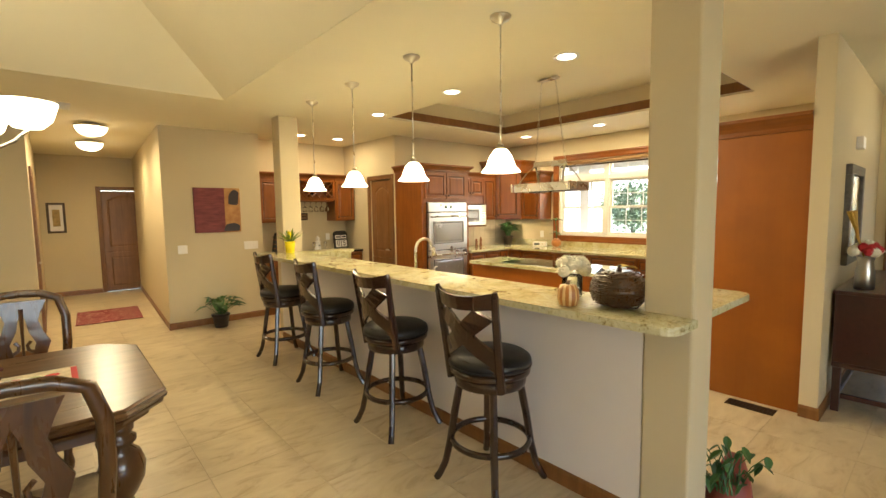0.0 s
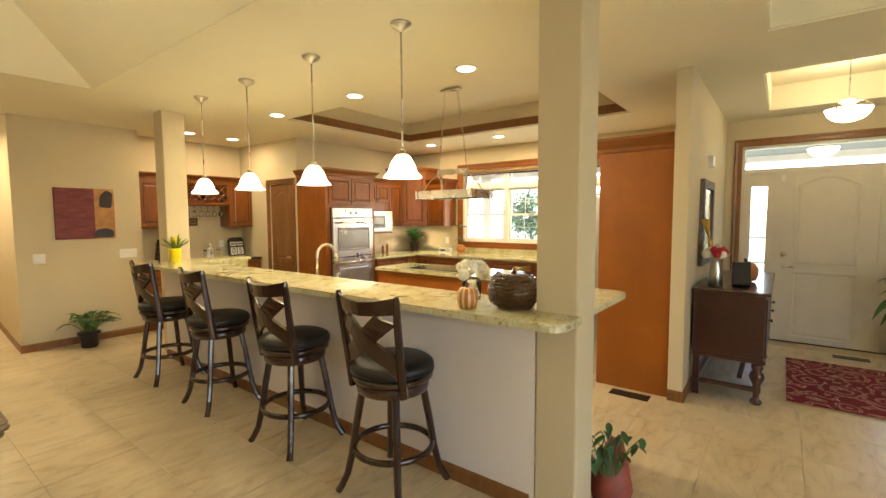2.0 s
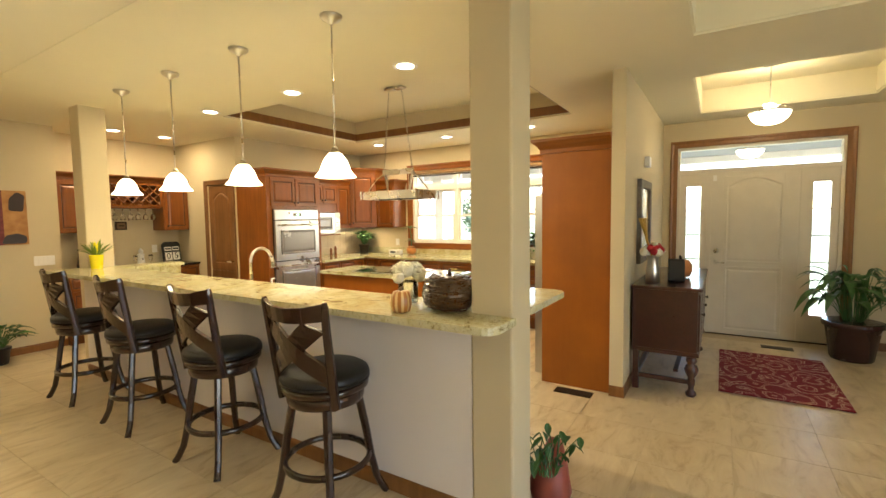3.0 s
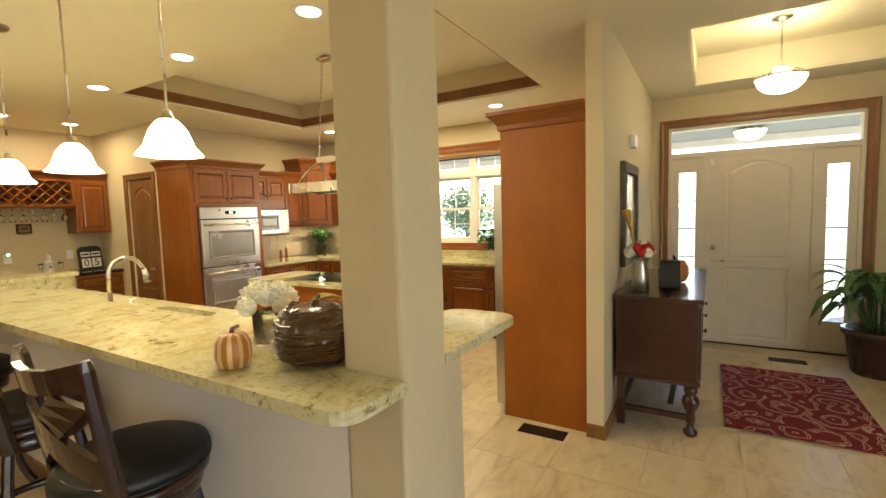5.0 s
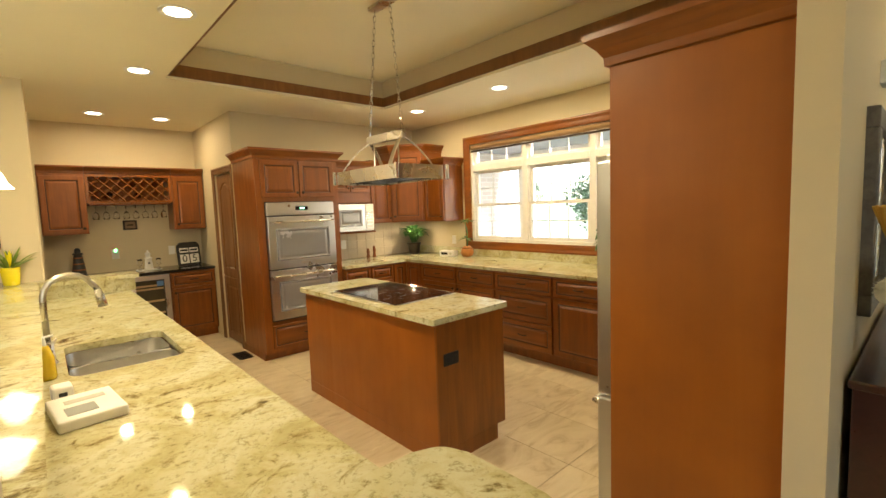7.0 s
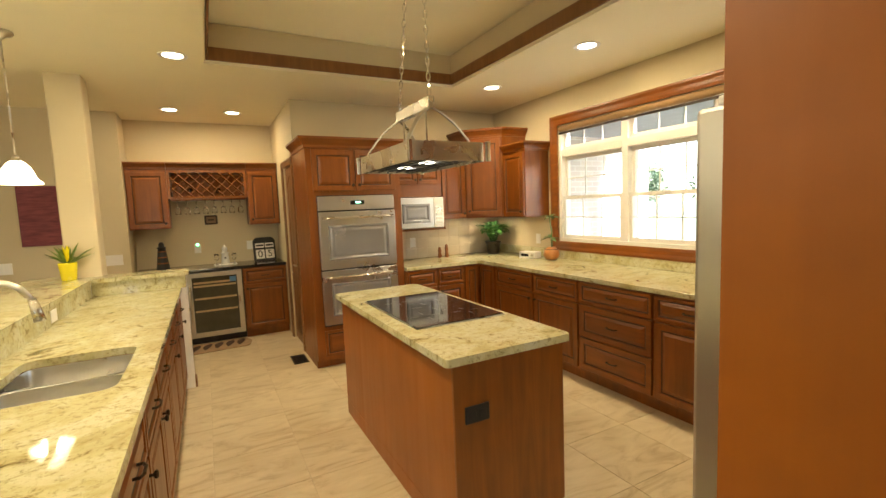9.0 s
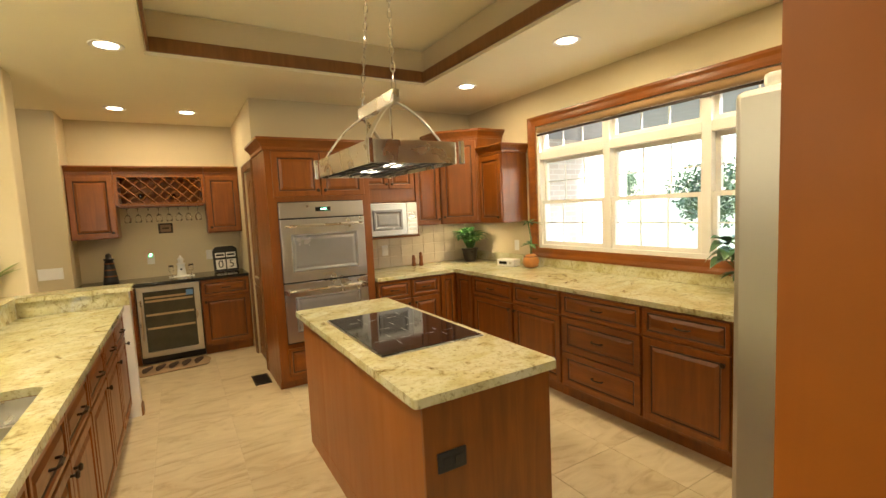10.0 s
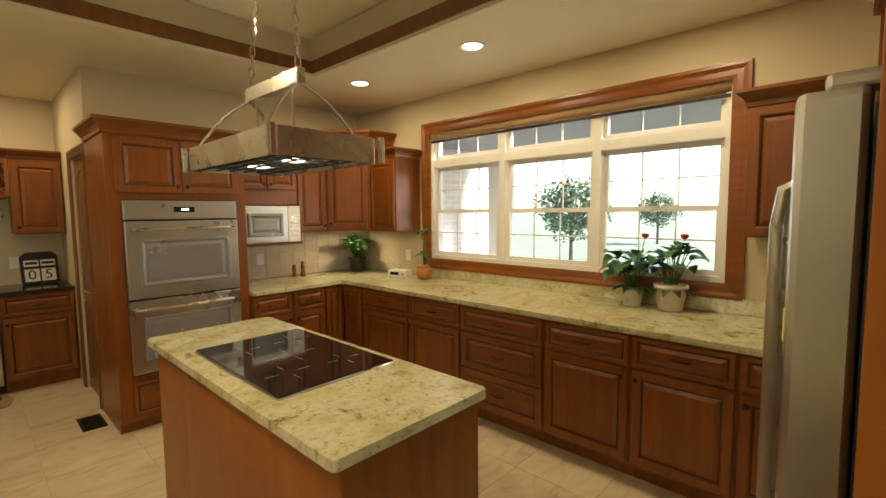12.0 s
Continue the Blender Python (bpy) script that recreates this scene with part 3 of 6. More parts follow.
def corner_wall_cabinet():
    c = thing("corner_wall_cabinet", (0, 0, 0), "tall diagonal cherry-stained corner wall cabinet", "cabinet")
    pts = [(7.905, 6.405), (7.905, 6.07), (8.22, 5.76), (8.565, 5.76), (8.565, 6.405)]
    part("body", prism(pts, 1.39, 2.33), CHERRY, c)
    b = panel_bm(0.40, 0.88, 0.02, 0.05)
    m = pose(7.918, 6.055, 1.42, 0, 0, -44.5)
    bmesh.ops.transform(b, matrix=m, verts=b.verts)
    d = part("door", b, CHERRY, c)
    k = knob(0.03, -0.022, 0.05)
    bmesh.ops.transform(k, matrix=m, verts=k.verts)
    part("handle", k, BRONZE, d, "dark bronze knob")
    bm = bmesh.new()
    rows = [(0.010, 2.326), (0.014, 2.352), (0.045, 2.395), (0.055, 2.40), (0.055, 2.425), (0.0, 2.427)]
    rings = [[bm.verts.new(p) for p in ((7.905 - o, 6.405, z), (7.905 - o, 6.07 - o * 0.41, z), (8.22 - o * 0.41, 5.76 - o, z), (8.565, 5.76 - o, z), (8.565, 6.405, z))] for o, z in rows]
    for lo, hi in zip(rings, rings[1:]):
        for k in range(5):
            bm.faces.new((lo[k], lo[(k + 1) % 5], hi[(k + 1) % 5], hi[k]))
    bm.faces.new(rings[0])
    bm.faces.new(rings[-1])
    part("crown", bm, CHERRY_X, c)


corner_wall_cabinet()
cabinet("wall_cabinet", "cherry-stained wall cabinet between corner and window", (8.235, 5.755, 0), -90, 0.40, 0.33, 1.39, 2.12, [("door", 0.012, 1.40, 0.375, 0.70, "r")], 0, "fr", 0.9)
cabinet("wall_cabinet", "cherry-stained wall cabinet between window and refrigerator", (8.235, 2.46, 0), -90, 0.62, 0.33, 1.42, 2.12, [("door", 0.012, 1.43, 0.29, 0.68, "r"), ("door", 0.312, 1.43, 0.29, 0.68, "l")], 0, "lf", 0.9)


def microwave():
    m = thing("microwave", (6.965, 5.945, 1.306), "stainless steel microwave oven on a shelf", "microwave")
    part("body", box(0, 0.555, 0.02, 0.42, 0.002, 0.345, 0.006), STEEL, m)
    d = part("door", box(0.0, 0.43, -0.015, 0.018, 0.004, 0.343, 0.008), STEEL, m)
    part("window", panel_bm(0.33, 0.21, 0.016, 0.03, 0, 0.045, 0.065, -0.0155, raised=0.001), OVENGLASS, d, "grey glass window")
    p = part("control_panel", box(0.432, 0.555, -0.012, 0.018, 0.004, 0.343, 0.006), WHITE, m, "pale control panel")
    for i in range(5):
        part("button", box(0.452, 0.535, -0.0145, -0.0125, 0.05 + i * 0.042, 0.078 + i * 0.042), NICKEL, p)


microwave()
uc = thing("undercabinet_light", (8.18, 6.02, 1.382), "small puck light under the corner wall cabinet", "light")
part("housing", lathe([(0.035, 0.006), (0.035, -0.008), (0.028, -0.010)], 16), NICKEL, uc, "", True)
lamp("undercabinet_lamp", "AREA", (8.18, 6.02, 1.366), 2.2, 0.05)


# ---- the window ----
def kitchen_window():
    w = structure(new("window_1"), "white triple double-hung window with transoms and grilles")
    y0, y1, z0, z1 = WIN
    xo = 8.63
    bm = box(xo - 0.05, xo + 0.08, y0, y1, z0, z0 + 0.035)
    box(xo - 0.05, xo + 0.08, y0, y1, z1 - 0.035, z1, bm=bm)
    box(xo - 0.05, xo + 0.08, y0, y0 + 0.035, z0 + 0.035, z1 - 0.035, bm=bm)
    box(xo - 0.05, xo + 0.08, y1 - 0.035, y1, z0 + 0.035, z1 - 0.035, bm=bm)
    part("window_frame", bm, WHITE, w)
    uw = (y1 - y0 - 0.07 - 2 * 0.07) / 3
    for i in range(3):
        a = y0 + 0.035 + i * (uw + 0.07)
        b_ = a + uw
        if i:
            part("mullion", box(xo - 0.045, xo + 0.075, a - 0.07, a, z0 + 0.035, z1 - 0.035, 0.004), WHITE, w)
        part("transom_bar", box(xo - 0.045, xo + 0.075, a, b_, 2.02, 2.10, 0.004), WHITE, w)
        for lo, hi, dx, rows in ((z0 + 0.035, 1.60, -0.01, 2), (1.565, 2.02, 0.03, 2), (2.10, z1 - 0.035, 0.01, 1)):
            f = 0.035
            s = box(xo + dx - 0.018, xo + dx + 0.018, a, b_, lo, lo + f)
            box(xo + dx - 0.018, xo + dx + 0.018, a, b_, hi - f, hi, bm=s)
            box(xo + dx - 0.018, xo + dx + 0.018, a, a + f, lo + f, hi - f, bm=s)
            box(xo + dx - 0.018, xo + dx + 0.018, b_ - f, b_, lo + f, hi - f, bm=s)
            sash = part("sash", s, WHITE, w)
            g = bmesh.new()
            for k in (1, 2):
                yy = a + f + (uw - 2 * f) * k / 3
                box(xo + dx - 0.005, xo + dx + 0.005, yy - 0.005, yy + 0.005, lo + f, hi - f, bm=g)
            if rows == 2:
                zz = (lo + hi) / 2
                box(xo + dx - 0.0045, xo + dx + 0.0045, a + f, b_ - f, zz - 0.005, zz + 0.005, bm=g)
            part("grille", g, WHITE, sash)
            p = part("pane", box(xo + dx + 0.006, xo + dx + 0.010, a + f - 0.005, b_ - f + 0.005, lo + f - 0.005, hi - f + 0.005), GLASS, sash)
            p.visible_shadow = False
            if rows == 2 and dx < 0:
                part("sash_lock", box(xo + dx - 0.028, xo + dx - 0.019, (a + b_) / 2 - 0.03, (a + b_) / 2 + 0.03, hi - 0.014, hi + 0.004, 0.003), WHITE, sash)


kitchen_window()


def casing(name, axis, at, u0, u1, z0, z1, w, d, sign, sill=True, material=DARKTRIM, label="stained wooden casing"):
    """A stepped casing round an opening, standing out from the wall by d towards sign."""
    bm = bmesh.new()
    rows = [(0.0, 0.001), (0.0, d * 0.55), (w * 0.25, d * 0.7), (w * 0.55, d * 0.72), (w * 0.8, d), (w, d), (w, 0.001)]
    rings = []
    for o, q in rows:
        pts = [(u0 - o, z0 - (o if sill else 0)), (u0 - o, z1 + o), (u1 + o, z1 + o), (u1 + o, z0 - (o if sill else 0))]
        rings.append([bm.verts.new((at + sign * q, u, z) if axis == "x" else (u, at + sign * q, z)) for u, z in pts])
    n = len(rings)
    for i in range(n):
        lo, hi = rings[i], rings[(i + 1) % n]
        for k in range(4 if sill else 3):
            bm.faces.new((lo[k], lo[(k + 1) % 4], hi[(k + 1) % 4], hi[k]))
    if not sill:
        bm.faces.new([r[0] for r in rings])
        bm.faces.new([r[3] for r in rings][::-1])
    return structure(part(name, bm, material), label)


casing("trim_window", "x", 8.57, WIN[0], WIN[1], WIN[2], WIN[3], 0.10, 0.03, -1, True, CHERRY_H, "cherry-stained window casing")
rb = thing("roller_blind", (8.60, 0, 0), "tan rolled-up roller blind in the window head", "blind")
part("roll", tube([(-0.005, WIN[0] + 0.01, 2.325), (-0.005, WIN[1] - 0.01, 2.325)], 0.034, 12), plain("tan_blind_cloth", (0.33, 0.20, 0.09), 0.8), rb, "", True)
part("bottom_bar", box(-0.03, -0.015, WIN[0] + 0.01, WIN[1] - 0.01, 2.262, 2.285, 0.003), BRONZE, rb)

# ---- island ----
isl = thing("kitchen_island", (0, 0, 0), "cherry veneer kitchen island with flat side panels", "island")
bm = box(5.97, 6.56, 3.005, 4.705, 0.10, 0.884, 0.003)
box(5.97, 6.48, 3.005, 4.705, 0.0, 0.099, bm=bm)
part("body", bm, PANEL, isl)
part("end_panel", box(5.967, 6.563, 2.988, 3.004, 0.10, 0.883, 0.002), CHERRY, isl)
part("end_panel_foot", box(5.967, 6.483, 2.988, 3.004, 0.0, 0.0995, 0.001), CHERRY, isl)
o = part("outlet", box(6.015, 6.135, 2.978, 2.987, 0.62, 0.695, 0.003), BLACK, isl, "black power outlet")
for dx in (0.03, 0.08):
    part("socket", box(6.015 + dx - 0.012, 6.015 + dx + 0.022, 2.974, 2.9775, 0.64, 0.675, 0.002), BLACK, o)
for k in range(3):
    f = part("door", panel_bm(0.555, 0.74, 0.02, 0.05), CHERRY, isl)
    f.matrix_basis = pose(6.562, 3.01 + k * 0.565, 0.125, 0, 0, 90)
granite_slab("island_top", "polished cream granite slab on the kitchen island", [(5.93, 2.97), (6.60, 2.97), (6.60, 4.74), (5.93, 4.74)], 0.025)


def cooktop():
    c = thing("cooktop", (0, 0, 0.9215), "black glass electric cooktop set in the island", "cooktop")
    part("frame", box(6.015, 6.562, 3.445, 4.285, 0.0, 0.006, 0.002), STEEL, c)
    g = part("glass", box(6.023, 6.554, 3.453, 4.277, 0.0062, 0.010, 0.001), BLACKGLASS, c)
    GREY = plain("printed_grey", (0.25, 0.24, 0.23), 0.3, grain=0)
    for x, y, r in ((6.17, 3.66, 0.10), (6.42, 3.64, 0.08), (6.29, 3.87, 0.12), (6.17, 4.09, 0.08), (6.42, 4.09, 0.10)):
        bm = bmesh.new()
        for a, b_ in ((r, 0.003), (0.003, r)):
            for s in (-1, 1):
                if a > b_:
                    box(x + s * r * 0.7 - r * 0.3, x + s * r * 0.7 + r * 0.3, y - b_ / 2, y + b_ / 2, 0.0102, 0.0106, bm=bm)
                else:
                    box(x - a / 2, x + a / 2, y + s * r * 0.7 - r * 0.3, y + s * r * 0.7 + r * 0.3, 0.0102, 0.0106, bm=bm)
        part("burner_mark", bm, GREY, g)


cooktop()


# ---- pot rack ----
def pot_rack():
    c = thing("pot_rack", (0, 0, 0), "hanging brushed steel lighted pot rack above the island", "pot rack")
    x0, x1, y0, y1, z0, z1 = 5.955, 6.365, 3.285, 4.045, 1.755, 1.845
    pts = [(x0, y0), (x1, y0), (x1, y1), (x0, y1)]
    bm = bmesh.new()
    outer = rounded(pts, 0.05, 3)
    inner = [(6.16 + (x - 6.16) * 0.975, 3.665 + (y - 3.665) * 0.985) for x, y in outer]
    rings = [[bm.verts.new((x, y, z)) for x, y in o] for o, z in ((outer, z0), (outer, z1), (inner, z1), (inner, z0))]
    m = len(outer)
    for i in range(4):
        lo, hi = rings[i], rings[(i + 1) % 4]
        for k in range(m):
            bm.faces.new((lo[k], lo[(k + 1) % m], hi[(k + 1) % m], hi[k]))
    part("band", bm, NICKEL, c)
    for k in range(1, 7):
        x = x0 + (x1 - x0) * k / 7
        part("grid_wire", box(x - 0.003, x + 0.003, y0 + 0.01, y1 - 0.01, z0 + 0.006, z0 + 0.012), BLACK, c, "black grid wire")
    for k in range(1, 11):
        y = y0 + (y1 - y0) * k / 11
        part("grid_wire", box(x0 + 0.01, x1 - 0.01, y - 0.003, y + 0.003, z0 + 0.0125, z0 + 0.018), BLACK, c, "black grid wire")
    part("top_bar", box(6.143, 6.177, 3.46, 3.89, 2.035, 2.095, 0.004), NICKEL, c)
    for y in (3.48, 3.87):
        for s in (-1, 1):
            pts = []
            for k in range(7):
                f = k / 6
                pts.append((6.16 + s * 0.19 * f, y + (-1 if y < 3.7 else 1) * 0.10 * f, 2.045 - 0.215 * f - 0.03 * math.sin(math.pi * f) * -1))
            part("arm", tube(pts, 0.014, 6, flat=0.4), NICKEL, c)
        lt = part("light", lathe([(0.02, 0.06), (0.028, 0.04), (0.055, 0.02), (0.06, 0.0)], 14, (6.16, y + (0.05 if y < 3.7 else -0.05), z0 + 0.02)), CHROME, c, "chrome downlight", True)
        part("stem", tube([(6.16, y + (0.05 if y < 3.7 else -0.05), z0 + 0.08), (6.16, y + (0.05 if y < 3.7 else -0.05), 2.036)], 0.006, 6), CHROME, lt)
        part("bulb", lathe([(0.045, 0.0), (0.04, 0.004)], 14, (6.16, y + (0.05 if y < 3.7 else -0.05), z0 + 0.0125)), CANGLOW, lt)
        # chain links up to the ceiling plate
        top = Vector((6.245, 3.76 + (0.09 if y > 3.7 else -0.09), 3.0))
        lo = Vector((6.16, y, 2.095))
        ln = (top - lo).length
        count = int(ln / 0.042)
        q = (top - lo).to_track_quat("Z", "Y").to_matrix().to_4x4()
        bm = bmesh.new()
        for k in range(count):
            ring = []
            for i in range(9):
                a = 2 * math.pi * i / 8
                ring.append(Vector((0.010 * math.cos(a), 0, 0.027 * math.sin(a))))
            mm = Matrix.Translation(lo + (top - lo) * ((k + 0.5) / count)) @ q @ Matrix.Rotation(radians(90 * (k % 2)), 4, "Z")
            tube([mm @ p for p in ring], 0.0028, 5, bm)
        part("chain", bm, CHROME, c)
    for cx, cy in ((x0, y0), (x1, y0), (x1, y1), (x0, y1)):
        sx, sy = (1 if cx > 6.16 else -1), (1 if cy > 3.665 else -1)
        part("corner_bracket", box(cx - 0.010 + sx * 0.004, cx + 0.010 + sx * 0.004, cy - 0.010 + sy * 0.004, cy + 0.010 + sy * 0.004, z0 - 0.004, z1 + 0.004, 0.003), CHROME, c, "chrome corner bracket")
    part("ceiling_plate", box(6.205, 6.285, 3.63, 3.89, 2.998, 3.022, 0.006), NICKEL, c)


pot_rack()


# ---- refrigerator and its enclosure ----
def fridge():
    f = thing("refrigerator", (6.115, 1.453, 0), "stainless steel french door refrigerator in a cherry enclosure", "refrigerator")
    part("body", box(0.0, 0.90, 0.0, 0.515, 0.02, 1.72), plain("dark_grey_steel", (0.16, 0.155, 0.15), 0.45, 0.6), f)
    GASKET = BLACK
    part("gasket", box(0.006, 0.894, 0.516, 0.522, 0.05, 1.71), GASKET, f)
    for x0, x1, z0, z1, hx in ((0.0, 0.447, 0.70, 1.735, 0.405), (0.453, 0.90, 0.70, 1.735, 0.495), (0.0, 0.90, 0.06, 0.69, None)):
        d = part("fridge_door", box(x0, x1, 0.523, 0.605, z0, z1, 0.012), STEEL, f)
        if hx:
            part("handle", tube([(hx, 0.607, z0 + 0.1), (hx, 0.655, z0 + 0.12), (hx, 0.665, z0 + 0.2), (hx, 0.665, z1 - 0.2), (hx, 0.655, z1 - 0.12), (hx, 0.607, z1 - 0.1)], 0.013, 8), NICKEL, d, "vertical bar handle", True)
        else:
            part("handle", tube([(0.06, 0.607, 0.63), (0.07, 0.655, 0.63), (0.15, 0.665, 0.63), (0.75, 0.665, 0.63), (0.83, 0.655, 0.63), (0.84, 0.607, 0.63)], 0.013, 8), NICKEL, d, "horizontal bar handle", True)
    for x in (0.03, 0.82):
        part("hinge_cover", box(x, x + 0.05, 0.47, 0.575, 1.736, 1.762, 0.008), STEEL, f)
    for x, z, col in ((0.12, 1.35, YELLOW), (0.14, 1.18, REDFLOWER), (0.2, 1.28, WHITE), (0.3, 1.42, WHITE)):
        part("magnet", box(x, x + 0.05, 0.606, 0.618, z, z + 0.06, 0.004), col, f, "small coloured magnet")


fridge()
en = thing("fridge_enclosure", (0, 0, 0), "tall cherry veneer panel enclosing the refrigerator", "cabinet")
part("side_panel", box(6.075, 6.10, 1.362, 1.972, 0, 2.12, 0.002), PANEL, en)
part("side_panel", box(7.03, 7.055, 1.362, 1.972, 0, 2.12, 0.002), PANEL, en)
part("body", box(6.10, 7.03, 1.362, 1.93, 1.83, 2.12), CHERRY, en)
for k in range(2):
    b_ = panel_bm(0.455, 0.26, 0.02, 0.05)
    d = part("door", b_, CHERRY, en)
    d.matrix_basis = pose(6.565 + 0.46 * k, 1.932, 1.845, 0, 0, 180)
bm = bmesh.new()
rings = [[bm.verts.new(p) for p in ((6.075 - o, 1.362, 2.10 + z), (6.075 - o, 1.972 + o, 2.10 + z), (7.055 + o, 1.972 + o, 2.10 + z), (7.055 + o, 1.362, 2.10 + z))] for o, z in ((a * 1.25, b * 1.2) for a, b in CROWN)]
for lo, hi in zip(rings, rings[1:]):
    for k in range(4):
        bm.faces.new((lo[k], lo[(k + 1) % 4], hi[(k + 1) % 4], hi[k]))
bm.faces.new(rings[0])
bm.faces.new(rings[-1])
part("crown", bm, CHERRY_H, en)

# ---- sink run ----
bm = bmesh.new()
for x0, x1, y0, y1 in ((4.232, 4.345, 1.715, 5.955), (4.775, 4.88, 1.715, 5.955), (4.345, 4.775, 1.715, 3.405), (4.345, 4.775, 4.035, 5.955)):
    box(x0, x1, y0, y1, 0.885, 0.921, bm=bm)
for cx, cy, sx, sy in ((4.345, 3.405, 1, 1), (4.775, 3.405, -1, 1), (4.775, 4.035, -1, -1), (4.345, 4.035, 1, -1)):
    arc = [(cx + sx * 0.06 * (1 - math.sin(q)), cy + sy * 0.06 * (1 - math.cos(q))) for q in (math.pi / 2 * k / 5 for k in range(6))]
    prism([(cx, cy)] + arc, 0.885, 0.921, bm=bm)
c = thing("sink_counter", (0, 0, 0), "polished cream granite worktop with undermount sink", "countertop")
part("slab", bm, GRANITE, c)
part("upstand", box(4.231, 4.25, 1.715, 5.944, 0.922, 1.034), GRANITE, c)
part("upstand", box(4.251, 4.92, 5.945, 5.963, 0.922, 1.034), GRANITE, c)
for y, zz in ((2.55, 0.975), (3.1, 0.975), (4.9, 0.975)):
    ot = thing("power_outlet", (4.251, y, zz), "white wall outlet on the bar upstand", "outlet", 90, "bar outlets")
    part("plate", box(-0.058, 0.058, -0.006, -0.0005, -0.037, 0.037, 0.002), WHITE, ot)
    part("socket", box(-0.03, 0.03, -0.008, -0.0062, -0.016, 0.016, 0.001), WHITE, ot)


def sink():
    s = thing("kitchen_sink", (0, 0, 0), "stainless steel double bowl undermount sink", "sink")
    for y0, y1 in ((3.41, 3.705), (3.735, 4.03)):
        bm = bmesh.new()
        rows = [(0.0, 0.884), (0.004, 0.86), (0.012, 0.74), (0.04, 0.715)]
        out = []
        for ins, z in rows:
            o = rounded([(4.35 + ins, y0 + ins), (4.77 - ins, y0 + ins), (4.77 - ins, y1 - ins), (4.35 + ins, y1 - ins)], 0.06, 4)
            out.append([bm.verts.new((x, y, z)) for x, y in o])
        m = len(out[0])
        for lo, hi in zip(out, out[1:]):
            for k in range(m):
                bm.faces.new((lo[k], lo[(k + 1) % m], hi[(k + 1) % m], hi[k]))
        bm.faces.new(out[-1])
        b = part("bowl", bm, STEEL, s, "", True)
        part("drain", lathe([(0.045, 0.0), (0.045, 0.003), (0.02, 0.001)], 16, (4.575, (y0 + y1) / 2, 0.716)), CHROME, b)
    part("divider", box(4.355, 4.765, 3.706, 3.734, 0.85, 0.882, 0.006), STEEL, s)


sink()
f = thing("faucet", (4.29, 3.72, 0.9215), "brushed nickel gooseneck pull-down kitchen faucet", "faucet")
part("base", lathe([(0.03, 0), (0.03, 0.008), (0.022, 0.014), (0.02, 0.09), (0.015, 0.10)], 14), NICKEL, f, "", True)
pts = [(0, 0, 0.09), (0, 0, 0.30)] + [(0.095 - 0.095 * math.cos(a), 0, 0.30 + 0.095 * math.sin(a)) for a in (math.pi * k / 8 for k in range(1, 7))] + [(0.20, 0, 0.31)]
part("neck", tube(pts, 0.0125, 10), NICKEL, f, "", True)
part("spray_head", tube([(0.196, 0, 0.315), (0.205, 0, 0.27), (0.212, 0, 0.23)], [0.014, 0.019, 0.021], 10), NICKEL, f, "", True)
part("lever", tube([(0, 0.018, 0.06), (0.01, 0.05, 0.075), (0.03, 0.10, 0.09)], [0.008, 0.007, 0.005], 8), NICKEL, f, "", True)
ys = [1.72, 2.10, 2.70, 3.30, 4.30, 4.85, 5.40, 5.95]
for a, b_ in zip(ys, ys[1:]):
    if a == 2.10:
        d = thing("dishwasher", (4.845, a, 0), "stainless steel dishwasher under the worktop", "dishwasher", 90)
        part("body", box(0.003, 0.597, 0.0, 0.58, 0.10, 0.88), BLACK, d)
        part("toe_kick", box(0.003, 0.597, 0.06, 0.58, 0.0, 0.099), BLACK, d)
        dd = part("door", box(0.003, 0.597, -0.03, -0.001, 0.11, 0.878, 0.006), STEEL, d)
        part("handle", tube([(0.05, -0.032, 0.80), (0.06, -0.07, 0.80), (0.54, -0.07, 0.80), (0.55, -0.032, 0.80)], 0.011, 8), NICKEL, dd, "", True)
    else:
        fr = base_fronts(b_ - a, 2 if b_ - a > 0.6 else 1, 2 if b_ - a > 0.6 else 1)
        cabinet("base_cabinet", BASE + " in the sink run", (4.845, a, 0), 90, b_ - a, 0.60, 0, 0.70 if a == 3.30 else 0.884, fr, 0.10, group="sink base cabinets")

# ---- wet bar ----
WET = "cherry-stained wet bar cabinet with raised panel door"
for x0, x1 in ((4.335, 4.745), (5.615, 5.985)):
    cabinet("wall_cabinet", WET + " beside the wine rack", (x0, 7.665, 0), 0, x1 - x0, 0.33, 1.41, 2.11, [("door", 0.012, 1.425, x1 - x0 - 0.024, 0.65, "r" if x0 < 5 else "l")], 0, "f", 0.8, "wet bar wall cabinets")


